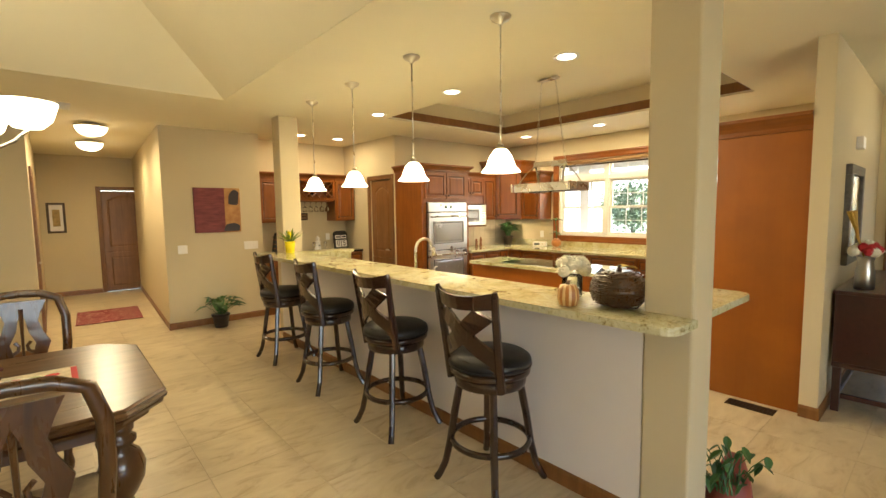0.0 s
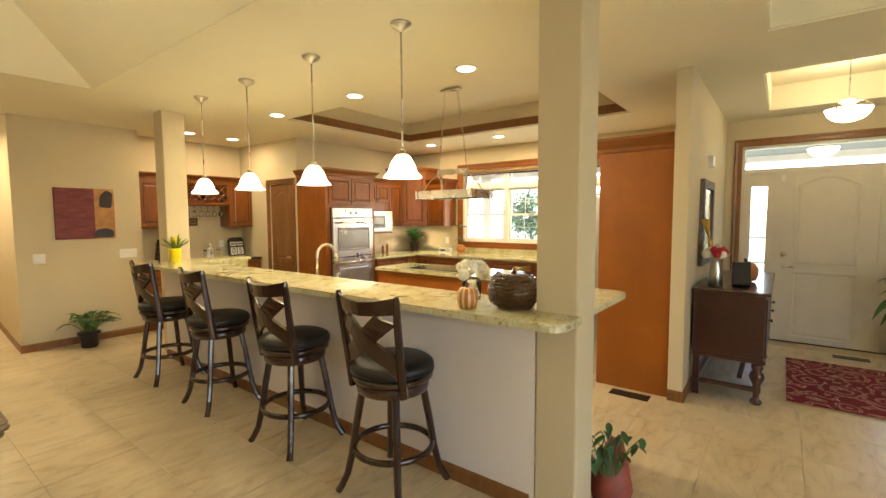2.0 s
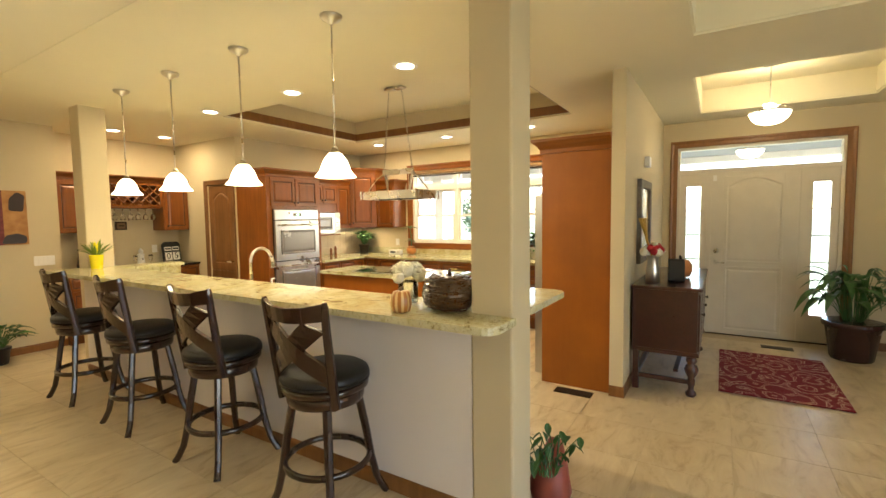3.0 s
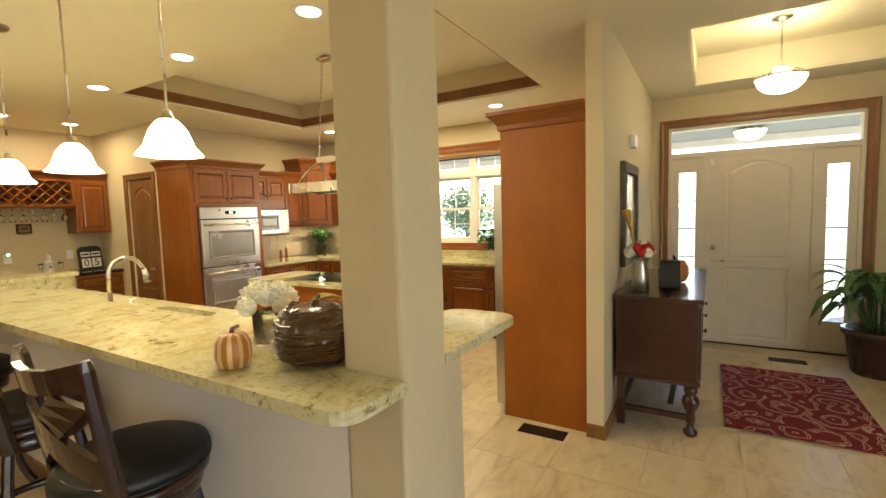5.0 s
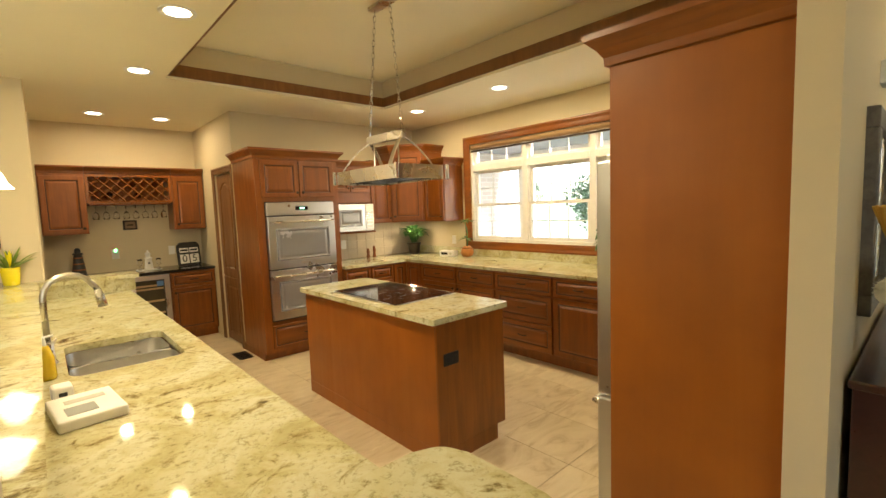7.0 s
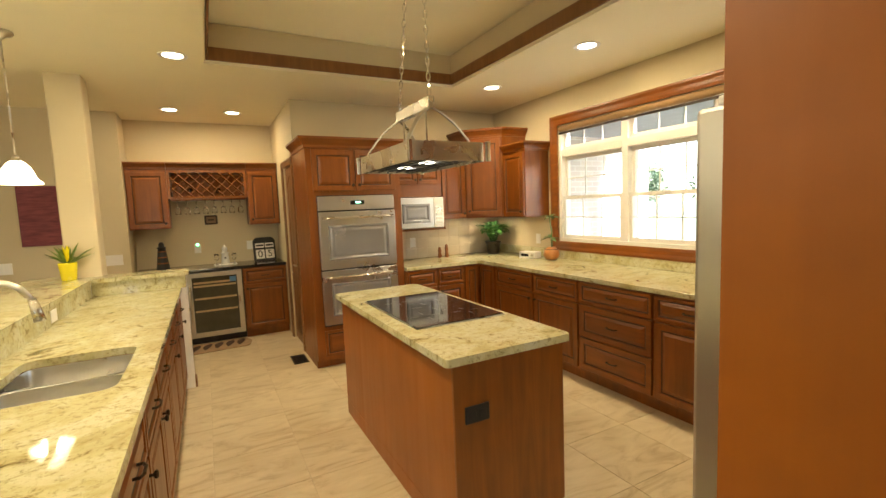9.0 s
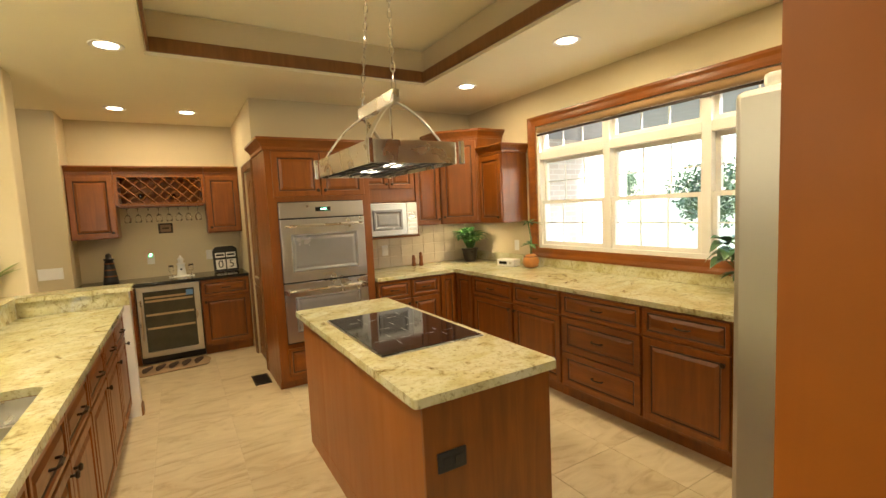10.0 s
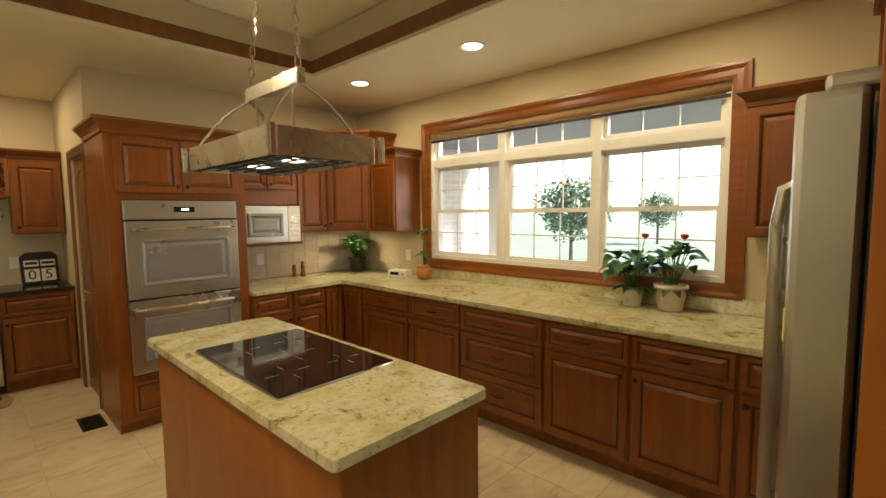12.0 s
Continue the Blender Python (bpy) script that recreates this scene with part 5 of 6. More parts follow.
def dining_chair(at, rz, label):
    c = thing("dining_chair", at, label, "chair", rz, "chairs at the dining table")
    # front faces local +y, the back stands at y = 0
    for sx in (-1, 1):
        part("back_leg", tube([(sx * 0.20, -0.05, 0.001), (sx * 0.20, 0.0, 0.22), (sx * 0.205, 0.0, 0.45)], 0.02, 8), OAKV, c)
        part("front_leg", lathe([(0.022, 0), (0.03, 0.04), (0.02, 0.1), (0.032, 0.25), (0.022, 0.36), (0.03, 0.42)], 12, (sx * 0.21, 0.42, 0.001)), OAKV, c, "", True)
    part("seat_frame", box(-0.235, 0.235, 0.0, 0.46, 0.40, 0.45, 0.01), OAK, c)
    part("seat", box(-0.215, 0.215, 0.02, 0.45, 0.451, 0.485, 0.016), plain("seat_cloth", (0.34, 0.27, 0.18), 0.9, vary=0.3, scale=14), c, "tan upholstered seat")
    pts = [(-0.205, 0.0, 0.45), (-0.225, -0.03, 0.70), (-0.225, -0.055, 0.88), (-0.19, -0.07, 1.005), (-0.10, -0.075, 1.043), (0, -0.077, 1.05), (0.10, -0.075, 1.043), (0.19, -0.07, 1.005), (0.225, -0.055, 0.88), (0.225, -0.03, 0.70), (0.205, 0.0, 0.45)]
    part("back_frame", tube(pts, 0.02, 8, flat=1.3), OAKV, c, "", True)
    # pierced vase splat, in two halves and crossbars
    half = [(0.035, 0.47, 0.09), (0.02, 0.56, 0.055), (0.045, 0.64, 0.115), (0.065, 0.72, 0.14), (0.03, 0.80, 0.10), (0.02, 0.87, 0.08), (0.0, 0.93, 0.10), (0.0, 1.0, 0.13)]
    for sx in (-1, 1):
        bm = bmesh.new()
        rings = []
        for a, z, b_ in half:
            y = -0.005 - (z - 0.45) * 0.13
            rings.append([bm.verts.new(p) for p in ((sx * a, y - 0.009, z), (sx * b_, y - 0.009, z), (sx * b_, y + 0.009, z), (sx * a, y + 0.009, z))])
        for lo, hi in zip(rings, rings[1:]):
            for k in range(4):
                bm.faces.new((lo[k], lo[(k + 1) % 4], hi[(k + 1) % 4], hi[k]))
        bm.faces.new(rings[0])
        bm.faces.new(rings[-1])
        part("splat", bm, OAKV, c)
        part("scroll", tube([(sx * 0.05, -0.034, 0.66), (sx * 0.025, -0.036, 0.68), (sx * 0.02, -0.038, 0.71), (sx * 0.04, -0.04, 0.735)], 0.010, 6), OAKV, c)
    part("splat_bar", tube([(0.0, -0.02, 0.47), (0.0, -0.03, 0.62), (0.0, -0.045, 0.80), (0, -0.06, 0.95)], [0.02, 0.012, 0.016, 0.02], 8, flat=0.6), OAKV, c)
    return c


ch = dining_chair((1.80, 2.55, 0), 0, "carved oak dining chair with pierced splat back")
copy_thing(ch, pose(1.74, 4.62, 0, 0, 0, 176))
copy_thing(ch, pose(0.95, 2.60, 0, 0, 0, 2))
copy_thing(ch, pose(0.95, 4.62, 0, 0, 0, 181))


# ---- plants ----
def leaf_bm(bm, root, tip, width, droop, rnd, n=5):
    """A bent pointed leaf from root to tip."""
    root, tip = Vector(root), Vector(tip)
    d = tip - root
    side = d.cross(Vector((0, 0, 1)))
    side = side.normalized() if side.length > 1e-5 else Vector((1, 0, 0))
    up = side.cross(d).normalized()
    prev = None
    for k in range(n + 1):
        f = k / n
        p = root + d * f + Vector((0, 0, -droop * f * f)) + up * 0.0
        w = width * math.sin(math.pi * min(1, 0.08 + 0.92 * f) ** 0.85) * 0.5
        row = (bm.verts.new(p - side * w + up * w * 0.35), bm.verts.new(p), bm.verts.new(p + side * w + up * w * 0.35))
        if prev:
            bm.faces.new((prev[0], prev[1], row[1], row[0]))
            bm.faces.new((prev[1], prev[2], row[2], row[1]))
        prev = row


def potted_plant(at, label, pot, pot_mat, count, reach, height, width, droop, seed, material=LEAF, name="potted_plant", spread=0.3, stems=True):
    p = thing(name, at, label, "plant")
    rnd = random.Random(seed)
    part("pot", lathe(pot, 22), pot_mat, p, "", True)
    top, rad = pot[-3][1] if len(pot) > 4 else pot[-1][1], max(r for r, z in pot)
    top = max(z for r, z in pot)
    part("soil", lathe([(rad * 0.85, top - 0.03), (rad * 0.80, top - 0.02), (0.01, top - 0.015)], 16), SOIL, p)
    for i in range(count):
        a = rnd.uniform(0, 2 * math.pi)
        r = rnd.uniform(0.25, 1.0)
        h = height * rnd.uniform(0.45, 1.0) * (1.15 - spread * r)
        base = Vector((0.25 * rad * math.cos(a), 0.25 * rad * math.sin(a), top - 0.02))
        mid = Vector((reach * r * 0.5 * math.cos(a), reach * r * 0.5 * math.sin(a), top + h * 0.72))
        tip = Vector((reach * r * math.cos(a + 0.2), reach * r * math.sin(a + 0.2), top + h))
        bm = bmesh.new()
        if stems:
            tube([base, (base + mid) / 2 + Vector((0, 0, h * 0.1)), mid], 0.003, 4, bm)
            leaf_bm(bm, mid, tip, width * rnd.uniform(0.7, 1.1), droop * rnd.uniform(0.5, 1.3), rnd)
        else:
            leaf_bm(bm, base, tip, width * rnd.uniform(0.7, 1.1), droop * rnd.uniform(0.5, 1.3), rnd, 7)
        part("leaf", bm, material, p)
    return p


POT = [(0.075, 0.0), (0.08, 0.01), (0.10, 0.15), (0.112, 0.155), (0.112, 0.175), (0.10, 0.176)]


def pot_scaled(s):
    return [(r * s, z * s) for r, z in POT]


potted_plant((3.62, 7.28, 0), "broad-leaved green plant in a black floor pot", pot_scaled(1.05), BLACKPOT, 46, 0.36, 0.30, 0.09, 0.10, 3)
potted_plant((8.28, -0.62, 0), "large green palm in a dark round floor pot", pot_scaled(2.3), plain("dark_brown_glaze", (0.05, 0.02, 0.015), 0.25), 80, 0.60, 0.72, 0.095, 0.26, 5, name="floor_plant")
potted_plant((8.32, 6.14, 0.9215), "bushy green plant with red flowers on the worktop", pot_scaled(0.9), plain("dark_glaze", (0.05, 0.04, 0.03), 0.3), 95, 0.25, 0.30, 0.065, 0.07, 7)
bromeliad = potted_plant((4.08, 6.32, 1.0725), "yellow bromeliad in a yellow vase on the bar", [(0.045, 0.0), (0.05, 0.004), (0.062, 0.13), (0.064, 0.14), (0.06, 0.141)], YELLOW, 26, 0.20, 0.20, 0.035, 0.06, 11, LEAFY, stems=False)
for k in range(5):
    bm = bmesh.new()
    leaf_bm(bm, (0, 0, 0.15), (0.03 * math.cos(k * 1.3), 0.03 * math.sin(k * 1.3), 0.28), 0.03, 0, None)
    part("bract", bm, YELLOW, bromeliad, "yellow flower bract")
bromeliad.location = (4.11, 5.99, 1.0725)
for x, y, s, seed, cnt in ((8.44, 2.88, 0.95, 21, 22), (8.42, 3.12, 0.7, 22, 26)):
    q = potted_plant((x, y, 0.9215), "flowering green houseplant in a white ceramic pot", pot_scaled(s), plain("white_glaze", (0.72, 0.66, 0.58), 0.3), cnt, 0.26, 0.34, 0.15, 0.10, seed)
    for k in range(2):
        part("flower", lathe([(0.004, 0), (0.022, 0.012), (0.026, 0.03), (0.01, 0.036)], 8, (0.05 - 0.1 * k, -0.06 + 0.05 * k, 0.46 - 0.22 * k)), REDFLOWER, q, "red flower", True)
        part("flower_stem", tube([(0, 0, 0.12), (0.05 - 0.1 * k, -0.06 + 0.05 * k, 0.465 - 0.22 * k)], 0.0025, 5), LEAF, q)
    for k in range(10):
        a = k * 0.63
        bm = bmesh.new()
        leaf_bm(bm, (0.05 * math.cos(a), 0.05 * math.sin(a), 0.13), (0.16 * math.cos(a), 0.16 * math.sin(a), 0.16), 0.05, 0.06, None)
        part("leaf", bm, LEAF, q)
# small bamboo in an orange gourd pot by the window
g = potted_plant((8.38, 5.12, 0.9215), "leafy cane plant in an orange gourd-shaped pot", [(0.04, 0.0), (0.07, 0.02), (0.085, 0.06), (0.075, 0.11), (0.05, 0.13), (0.045, 0.14)], plain("orange_glaze", (0.50, 0.20, 0.05), 0.35, vary=0.25, scale=14), 4, 0.1, 0.12, 0.05, 0.02, 31)
part("cane", tube([(0, 0, 0.12), (0.01, 0.0, 0.30), (-0.01, 0.02, 0.48)], 0.007, 6), LEAF, g)
rnd = random.Random(8)
for k in range(14):
    z = 0.24 if k < 5 else 0.46
    a = k * 1.1
    bm = bmesh.new()
    leaf_bm(bm, (0, 0.01, z), (0.13 * math.cos(a), 0.13 * math.sin(a), z + rnd.uniform(-0.02, 0.06)), 0.045, 0.03, rnd)
    part("leaf", bm, LEAF, g)
# terracotta boot-like planter at the pillar's foot
tp = thing("terracotta_planter", (4.40, 1.335, 0), "red terracotta animal-shaped planter with trailing plant", "planter")
part("pot", tube([(0.0, 0.0, 0.001), (0.0, 0.0, 0.06), (0.01, 0.0, 0.14), (0.06, 0.0, 0.20), (0.11, 0.01, 0.25), (0.13, 0.01, 0.28)], [0.10, 0.115, 0.10, 0.075, 0.05, 0.035], 14), TERRA, tp, "", True)
rnd = random.Random(15)
for k in range(34):
    a = rnd.uniform(0, 6.28)
    bm = bmesh.new()
    b0 = Vector((0.05 * math.cos(a) - 0.05, 0.05 * math.sin(a), 0.17))
    b1 = b0 + Vector((rnd.uniform(-0.08, 0.14), rnd.uniform(-0.1, 0.1), rnd.uniform(0.04, 0.22)))
    tube([b0, (b0 + b1) / 2 + Vector((0, 0, 0.03)), b1], 0.003, 4, bm)
    leaf_bm(bm, b1, b1 + Vector((rnd.uniform(-0.06, 0.06), rnd.uniform(-0.06, 0.06), -0.05)), 0.04, 0.01, rnd)
    part("leaf", bm, LEAF, tp)


# ---- things on the bar ----
def ribbed(profile, ribs, depth, seg=48, at=(0, 0, 0)):
    bm = bmesh.new()
    rings = []
    for r, z in profile:
        rings.append([bm.verts.new((at[0] + max(r, 0.0005) * (1 - depth + depth * abs(math.cos(ribs * a / 2))) * math.cos(a), at[1] + max(r, 0.0005) * (1 - depth + depth * abs(math.cos(ribs * a / 2))) * math.sin(a), at[2] + z)) for a in (2 * math.pi * k / seg for k in range(seg))])
    for lo, hi in zip(rings, rings[1:]):
        for k in range(seg):
            bm.faces.new((lo[k], lo[(k + 1) % seg], hi[(k + 1) % seg], hi[k]))
    bm.faces.new(rings[0][::-1])
    bm.faces.new(rings[-1])
    return bm


def gourd_build(t, p):
    c = t.nodes.new("ShaderNodeTexCoord")
    s = t.nodes.new("ShaderNodeSeparateXYZ")
    t.links.new(c.outputs["Object"], s.inputs[0])
    at = node(t, "ShaderNodeMath")
    at.operation = "ARCTAN2"
    t.links.new(s.outputs[1], at.inputs[0])
    t.links.new(s.outputs[0], at.inputs[1])
    k = node(t, "ShaderNodeMath")
    k.operation = "MULTIPLY"
    k.inputs[1].default_value = 10.0
    t.links.new(at.outputs[0], k.inputs[0])
    q = node(t, "ShaderNodeMath")
    q.operation = "SINE"
    t.links.new(k.outputs[0], q.inputs[0])
    t.links.new(ramp(t, q.outputs[0], [(0.12, (0.42, 0.16, 0.03)), (0.35, (0.68, 0.46, 0.20))]), p.inputs["Base Color"])
    p.inputs["Roughness"].default_value = 0.35


g = thing("striped_gourd", (3.87, 1.925, 1.0725), "orange and cream striped ceramic gourd", "ornament")
part("body", ribbed([(0.028, 0.0), (0.046, 0.006), (0.055, 0.04), (0.052, 0.08), (0.040, 0.105), (0.015, 0.108)], 10, 0.06), mat("gourd_glaze", gourd_build), g, "", True)
part("stem", tube([(0, 0, 0.106), (0.008, 0.01, 0.118), (0.03, 0.012, 0.122)], [0.009, 0.007, 0.006], 8), plain("twig_brown", (0.16, 0.10, 0.06), 0.8), g, "", True)
pk = thing("wicker_pumpkin", (4.045, 1.752, 1.0725), "dark brown glossy wicker pumpkin with yellow leaf", "ornament")
WICKER = wood("dark_wicker", (0.030, 0.011, 0.004), (0.13, 0.055, 0.018), 0.28, axis=0, scale=3.0, coat=0.5)
part("body", ribbed([(0.06, 0.0), (0.10, 0.012), (0.128, 0.055), (0.130, 0.10), (0.108, 0.15), (0.06, 0.178), (0.02, 0.172)], 12, 0.05, 72), WICKER, pk, "", True)
rnd = random.Random(3)
for k in range(70):
    z = 0.012 + 0.16 * k / 69
    r = 0.133 * math.sqrt(max(0.05, 1 - ((z - 0.085) / 0.10) ** 2 * 0.72)) + rnd.uniform(-0.001, 0.004)
    a = rnd.uniform(0, 6.28)
    part("wicker_strand", tube([(r * math.cos(a + f * 0.3), r * math.sin(a + f * 0.3), z + rnd.uniform(-0.007, 0.007)) for f in range(8)], rnd.uniform(0.0028, 0.0045), 5), WICKER, pk)
part("stem", tube([(0, 0, 0.168), (0.008, 0, 0.185), (0.03, 0.01, 0.198)], [0.016, 0.012, 0.009], 8), WICKER, pk)
bm = bmesh.new()
leaf_bm(bm, (0, 0, 0.19), (0.10, -0.05, 0.20), 0.08, 0.02, None)
part("leaf", bm, plain("yellow_cloth_leaf", (0.55, 0.42, 0.10), 0.7), pk, "yellow leaf")


def bouquet(at, vase_profile, vase_mat, label, flowers, seed, red=0):
    v = thing("flower_vase", at, label, "flowers")
    part("vase", lathe(vase_profile, 20), vase_mat, v, "", True)
    rnd = random.Random(seed)
    top = max(z for r, z in vase_profile)
    for k in range(flowers):
        a, r = rnd.uniform(0, 6.28), 0.085 * math.sqrt(rnd.uniform(0, 1))
        c_ = Vector((r * math.cos(a), r * math.sin(a), top + 0.02 + 0.07 * (1 - (r / 0.09) ** 2)))
        bm = bmesh.new()
        for i in range(30):
            b, e = rnd.uniform(0, 6.28), rnd.uniform(-0.1, 1.4)
            d = Vector((math.cos(b) * math.cos(e), math.sin(b) * math.cos(e), math.sin(e)))
            leaf_bm(bm, c_, c_ + d * 0.046, 0.03, 0.004, rnd, 3)
        bmesh.ops.create_icosphere(bm, subdivisions=2, radius=0.034, matrix=Matrix.Translation(c_))
        part("blossom", bm, REDFLOWER if red and k % red == 0 else WHITEFLOWER, v, "red blossom" if red and k % red == 0 else "white blossom")
    return v


bouquet((4.10, 2.05, 1.0725), [(0.05, 0.0), (0.055, 0.003), (0.055, 0.12), (0.053, 0.12), (0.05, 0.115), (0.05, 0.01)], CLEAR, "white carnations in a clear glass vase on the bar", 26, 2)
br = thing("router_box", (4.37, 2.93, 0.9215), "white flat device lying on the sink counter", "device", 6)
part("body", box(-0.09, 0.09, -0.13, 0.13, 0.0, 0.035, 0.006), WHITE, br)
part("screen", box(-0.06, 0.02, -0.09, -0.01, 0.0352, 0.037), plain("grey_screen", (0.3, 0.3, 0.28), 0.4), br)
part("printed_bar", box(-0.05, 0.06, 0.03, 0.07, 0.0352, 0.0362), plain("printed_line_grey", (0.5, 0.48, 0.42), 0.5), br)
wb = thing("white_box", (4.315, 3.14, 0.9215), "small white cube charger beside the flat device", "charger", 4)
part("body", box(-0.03, 0.03, -0.035, 0.035, 0.0, 0.055, 0.008), WHITE, wb)
part("socket", box(-0.012, 0.012, -0.037, -0.0352, 0.02, 0.035, 0.0005), BLACK, wb)
db = thing("dish_soap", (4.28, 3.46, 0.9215), "yellow dish soap bottle by the sink", "bottle")
part("bottle", lathe([(0.028, 0), (0.03, 0.01), (0.028, 0.09), (0.018, 0.12), (0.012, 0.14)], 14), plain("yellow_soap", (0.70, 0.48, 0.02), 0.15, grain=0), db, "", True)
part("pump", tube([(0, 0, 0.14), (0, 0, 0.175), (0.03, 0, 0.178)], [0.007, 0.006, 0.005], 8), WHITE, db)

# ---- things on the worktop and wet bar ----
rd = thing("clock_radio", (8.33, 5.42, 0.9215), "white clock radio on the worktop", "radio", -75)
part("body", box(-0.11, 0.11, -0.06, 0.06, 0.0, 0.075, 0.008), WHITE, rd)
part("display", box(-0.08, 0.02, -0.0635, -0.0605, 0.025, 0.055, 0.001), BLACKGLASS, rd)
part("dial", tube([(0.07, -0.0605, 0.04), (0.07, -0.072, 0.04)], 0.014, 12), NICKEL, rd)
for x, y, h in ((7.62, 6.27, 0.13), (7.70, 6.24, 0.16)):
    m = thing("pepper_mill", (x, y, 0.9215), "turned wooden pepper mill on the worktop", "mill", 0, "pepper mills")
    part("body", lathe([(0.024, 0), (0.026, 0.02), (0.018, h * 0.4), (0.024, h * 0.7), (0.014, h * 0.8), (0.02, h * 0.9), (0.006, h)], 14), CHERRY, m, "", True)


def outlet(at, rz, label="white double wall outlet", w=0.075, name="wall_outlet", cat="outlet", n=2):
    o = thing(name, at, label, cat, rz)
    part("plate", box(-w / 2, w / 2, -0.007, -0.0008, -0.058, 0.058, 0.002), WHITE, o)
    k = max(1, round(w / 0.06))
    for i in range(k):
        x = (i - (k - 1) / 2) * 0.046
        part("switch" if cat == "switch" else "socket", box(x - 0.014, x + 0.014, -0.0095, -0.0072, -0.033, 0.033, 0.001), WHITE, o)


for x in (7.02, 7.32):
    outlet((x, 6.396, 1.12), 0)
outlet((8.566, 5.55, 1.12), -90)
outlet((8.566, 2.32, 1.12), -90)
outlet((3.26, 7.56, 1.08), 0, "white double light switch on the painted wall", 0.115, "light_switch", "switch")
outlet((4.16, 7.56, 1.09), 0, "white triple light switch on the painted wall", 0.20, "light_switch", "switch")
for x in (5.0, 5.62):
    outlet((x, 8.0, 1.13), 0)
nl = thing("night_light", (5.0, 7.985, 1.17), "small green glowing night light in the outlet", "night light")
part("body", box(-0.02, 0.02, -0.03, 0.0, -0.02, 0.03, 0.004), WHITE, nl)
part("lens", box(-0.012, 0.012, -0.034, -0.0305, 0.0, 0.024, 0.002), glow("green_lens", (0.1, 1.0, 0.3), 4.0), nl, "glowing green lens")

pl = thing("wall_plaque", (5.18, 7.985, 1.49), "small dark square plaque on the wet bar wall", "plaque")
part("frame", box(-0.075, 0.075, -0.004, 0.013, -0.06, 0.06, 0.004), BRONZE, pl)
part("face", box(-0.055, 0.055, -0.008, -0.0045, -0.042, 0.042, 0.001), plain("brown_face", (0.20, 0.12, 0.06), 0.6), pl)
part("writing_bar", box(-0.035, 0.035, -0.0095, -0.0082, -0.008, 0.008), BRONZE, pl)


def text_bm(s, size, at, rot):
    cu = bpy.data.curves.new("text", "FONT")
    cu.body, cu.size, cu.extrude = s, size, 0.0008
    cu.align_x, cu.align_y = "CENTER", "CENTER"
    ob = bpy.data.objects.new("text", cu)
    scene.collection.objects.link(ob)
    me = bpy.data.meshes.new_from_object(ob.evaluated_get(bpy.context.evaluated_depsgraph_get()))
    bpy.data.objects.remove(ob)
    bm = bmesh.new()
    bm.from_mesh(me)
    bmesh.ops.transform(bm, matrix=pose(*at, *rot), verts=bm.verts)
    return bm


cal = thing("perpetual_calendar", (5.79, 7.80, 0.9185), "black framed block calendar showing 05 on the wet bar", "calendar", 8)
part("frame", prism(rounded([(-0.14, 0.0), (0.14, 0.0), (0.14, 0.27), (0.10, 0.31), (-0.10, 0.31), (-0.14, 0.27)], 0.02), 0, 0.03), BLACK, cal).matrix_basis = pose(0, 0.03, 0.0, 82, 0, 0)
for i, chs in enumerate("05"):
    q = part("number_card", box(-0.055, 0.055, -0.001, 0.003, -0.06, 0.06, 0.001), WHITE, cal, "white card with black numeral")
    q.matrix_basis = pose(-0.062 + i * 0.124, 0.012, 0.09, -8, 0, 0)
    part("numeral", text_bm(chs, 0.13, (0, -0.0018, 0.0), (90, 0, 0)), BLACK, q)
    q2 = part("word_card", box(-0.055, 0.055, -0.001, 0.003, -0.03, 0.03, 0.001), WHITE, cal)
    q2.matrix_basis = pose(-0.062 + i * 0.124, 0.028, 0.205, -8, 0, 0)
    part("word_bar", box(-0.045, 0.045, -0.0022, -0.0012, -0.012, 0.012), BLACK, q2)
lh = thing("lighthouse_ornament", (5.30, 7.72, 0.9185), "white ceramic lighthouse ornament on a small tray", "ornament")
part("tray", box(-0.13, 0.13, -0.07, 0.07, 0, 0.01, 0.004), WHITE, lh)
part("tower", lathe([(0.05, 0.011), (0.048, 0.03), (0.036, 0.14), (0.046, 0.145), (0.046, 0.155), (0.026, 0.158), (0.026, 0.195), (0.038, 0.20), (0.01, 0.235), (0.006, 0.25)], 16), WHITE, lh, "", True)
part("window", box(-0.01, 0.01, -0.047, -0.042, 0.08, 0.10), BLACK, lh)
for dx in (-0.10, 0.10):
    g = thing("drinking_glass", (5.30 + dx * 1.0, 7.66, 0.9295), "clear stemmed glass on the tray", "glass", 0, "glasses on the tray")
    part("glass", lathe([(0.025, 0), (0.024, 0.003), (0.004, 0.008), (0.004, 0.05), (0.022, 0.065), (0.028, 0.10), (0.024, 0.135)], 12), CLEAR, g, "", True)
tw = thing("tower_ornament", (4.62, 7.78, 0.9185), "dark tapered bottle-holder tower on the wet bar", "ornament")
part("body", lathe([(0.075, 0), (0.07, 0.03), (0.06, 0.10), (0.05, 0.18), (0.04, 0.25), (0.05, 0.255), (0.05, 0.27), (0.03, 0.275), (0.03, 0.31), (0.015, 0.33)], 14), BLACK, tw, "", True)
for z in (0.07, 0.14, 0.21):
    part("band", lathe([(0.073 - z * 0.12, z), (0.075 - z * 0.12, z + 0.004), (0.073 - z * 0.12, z + 0.014)], 14), CHERRY, tw, "", True)
kr = thing("kitchen_mat", (5.15, 7.25, 0.006), "tan mat with dark leaf pattern before the wine fridge", "mat", 4)
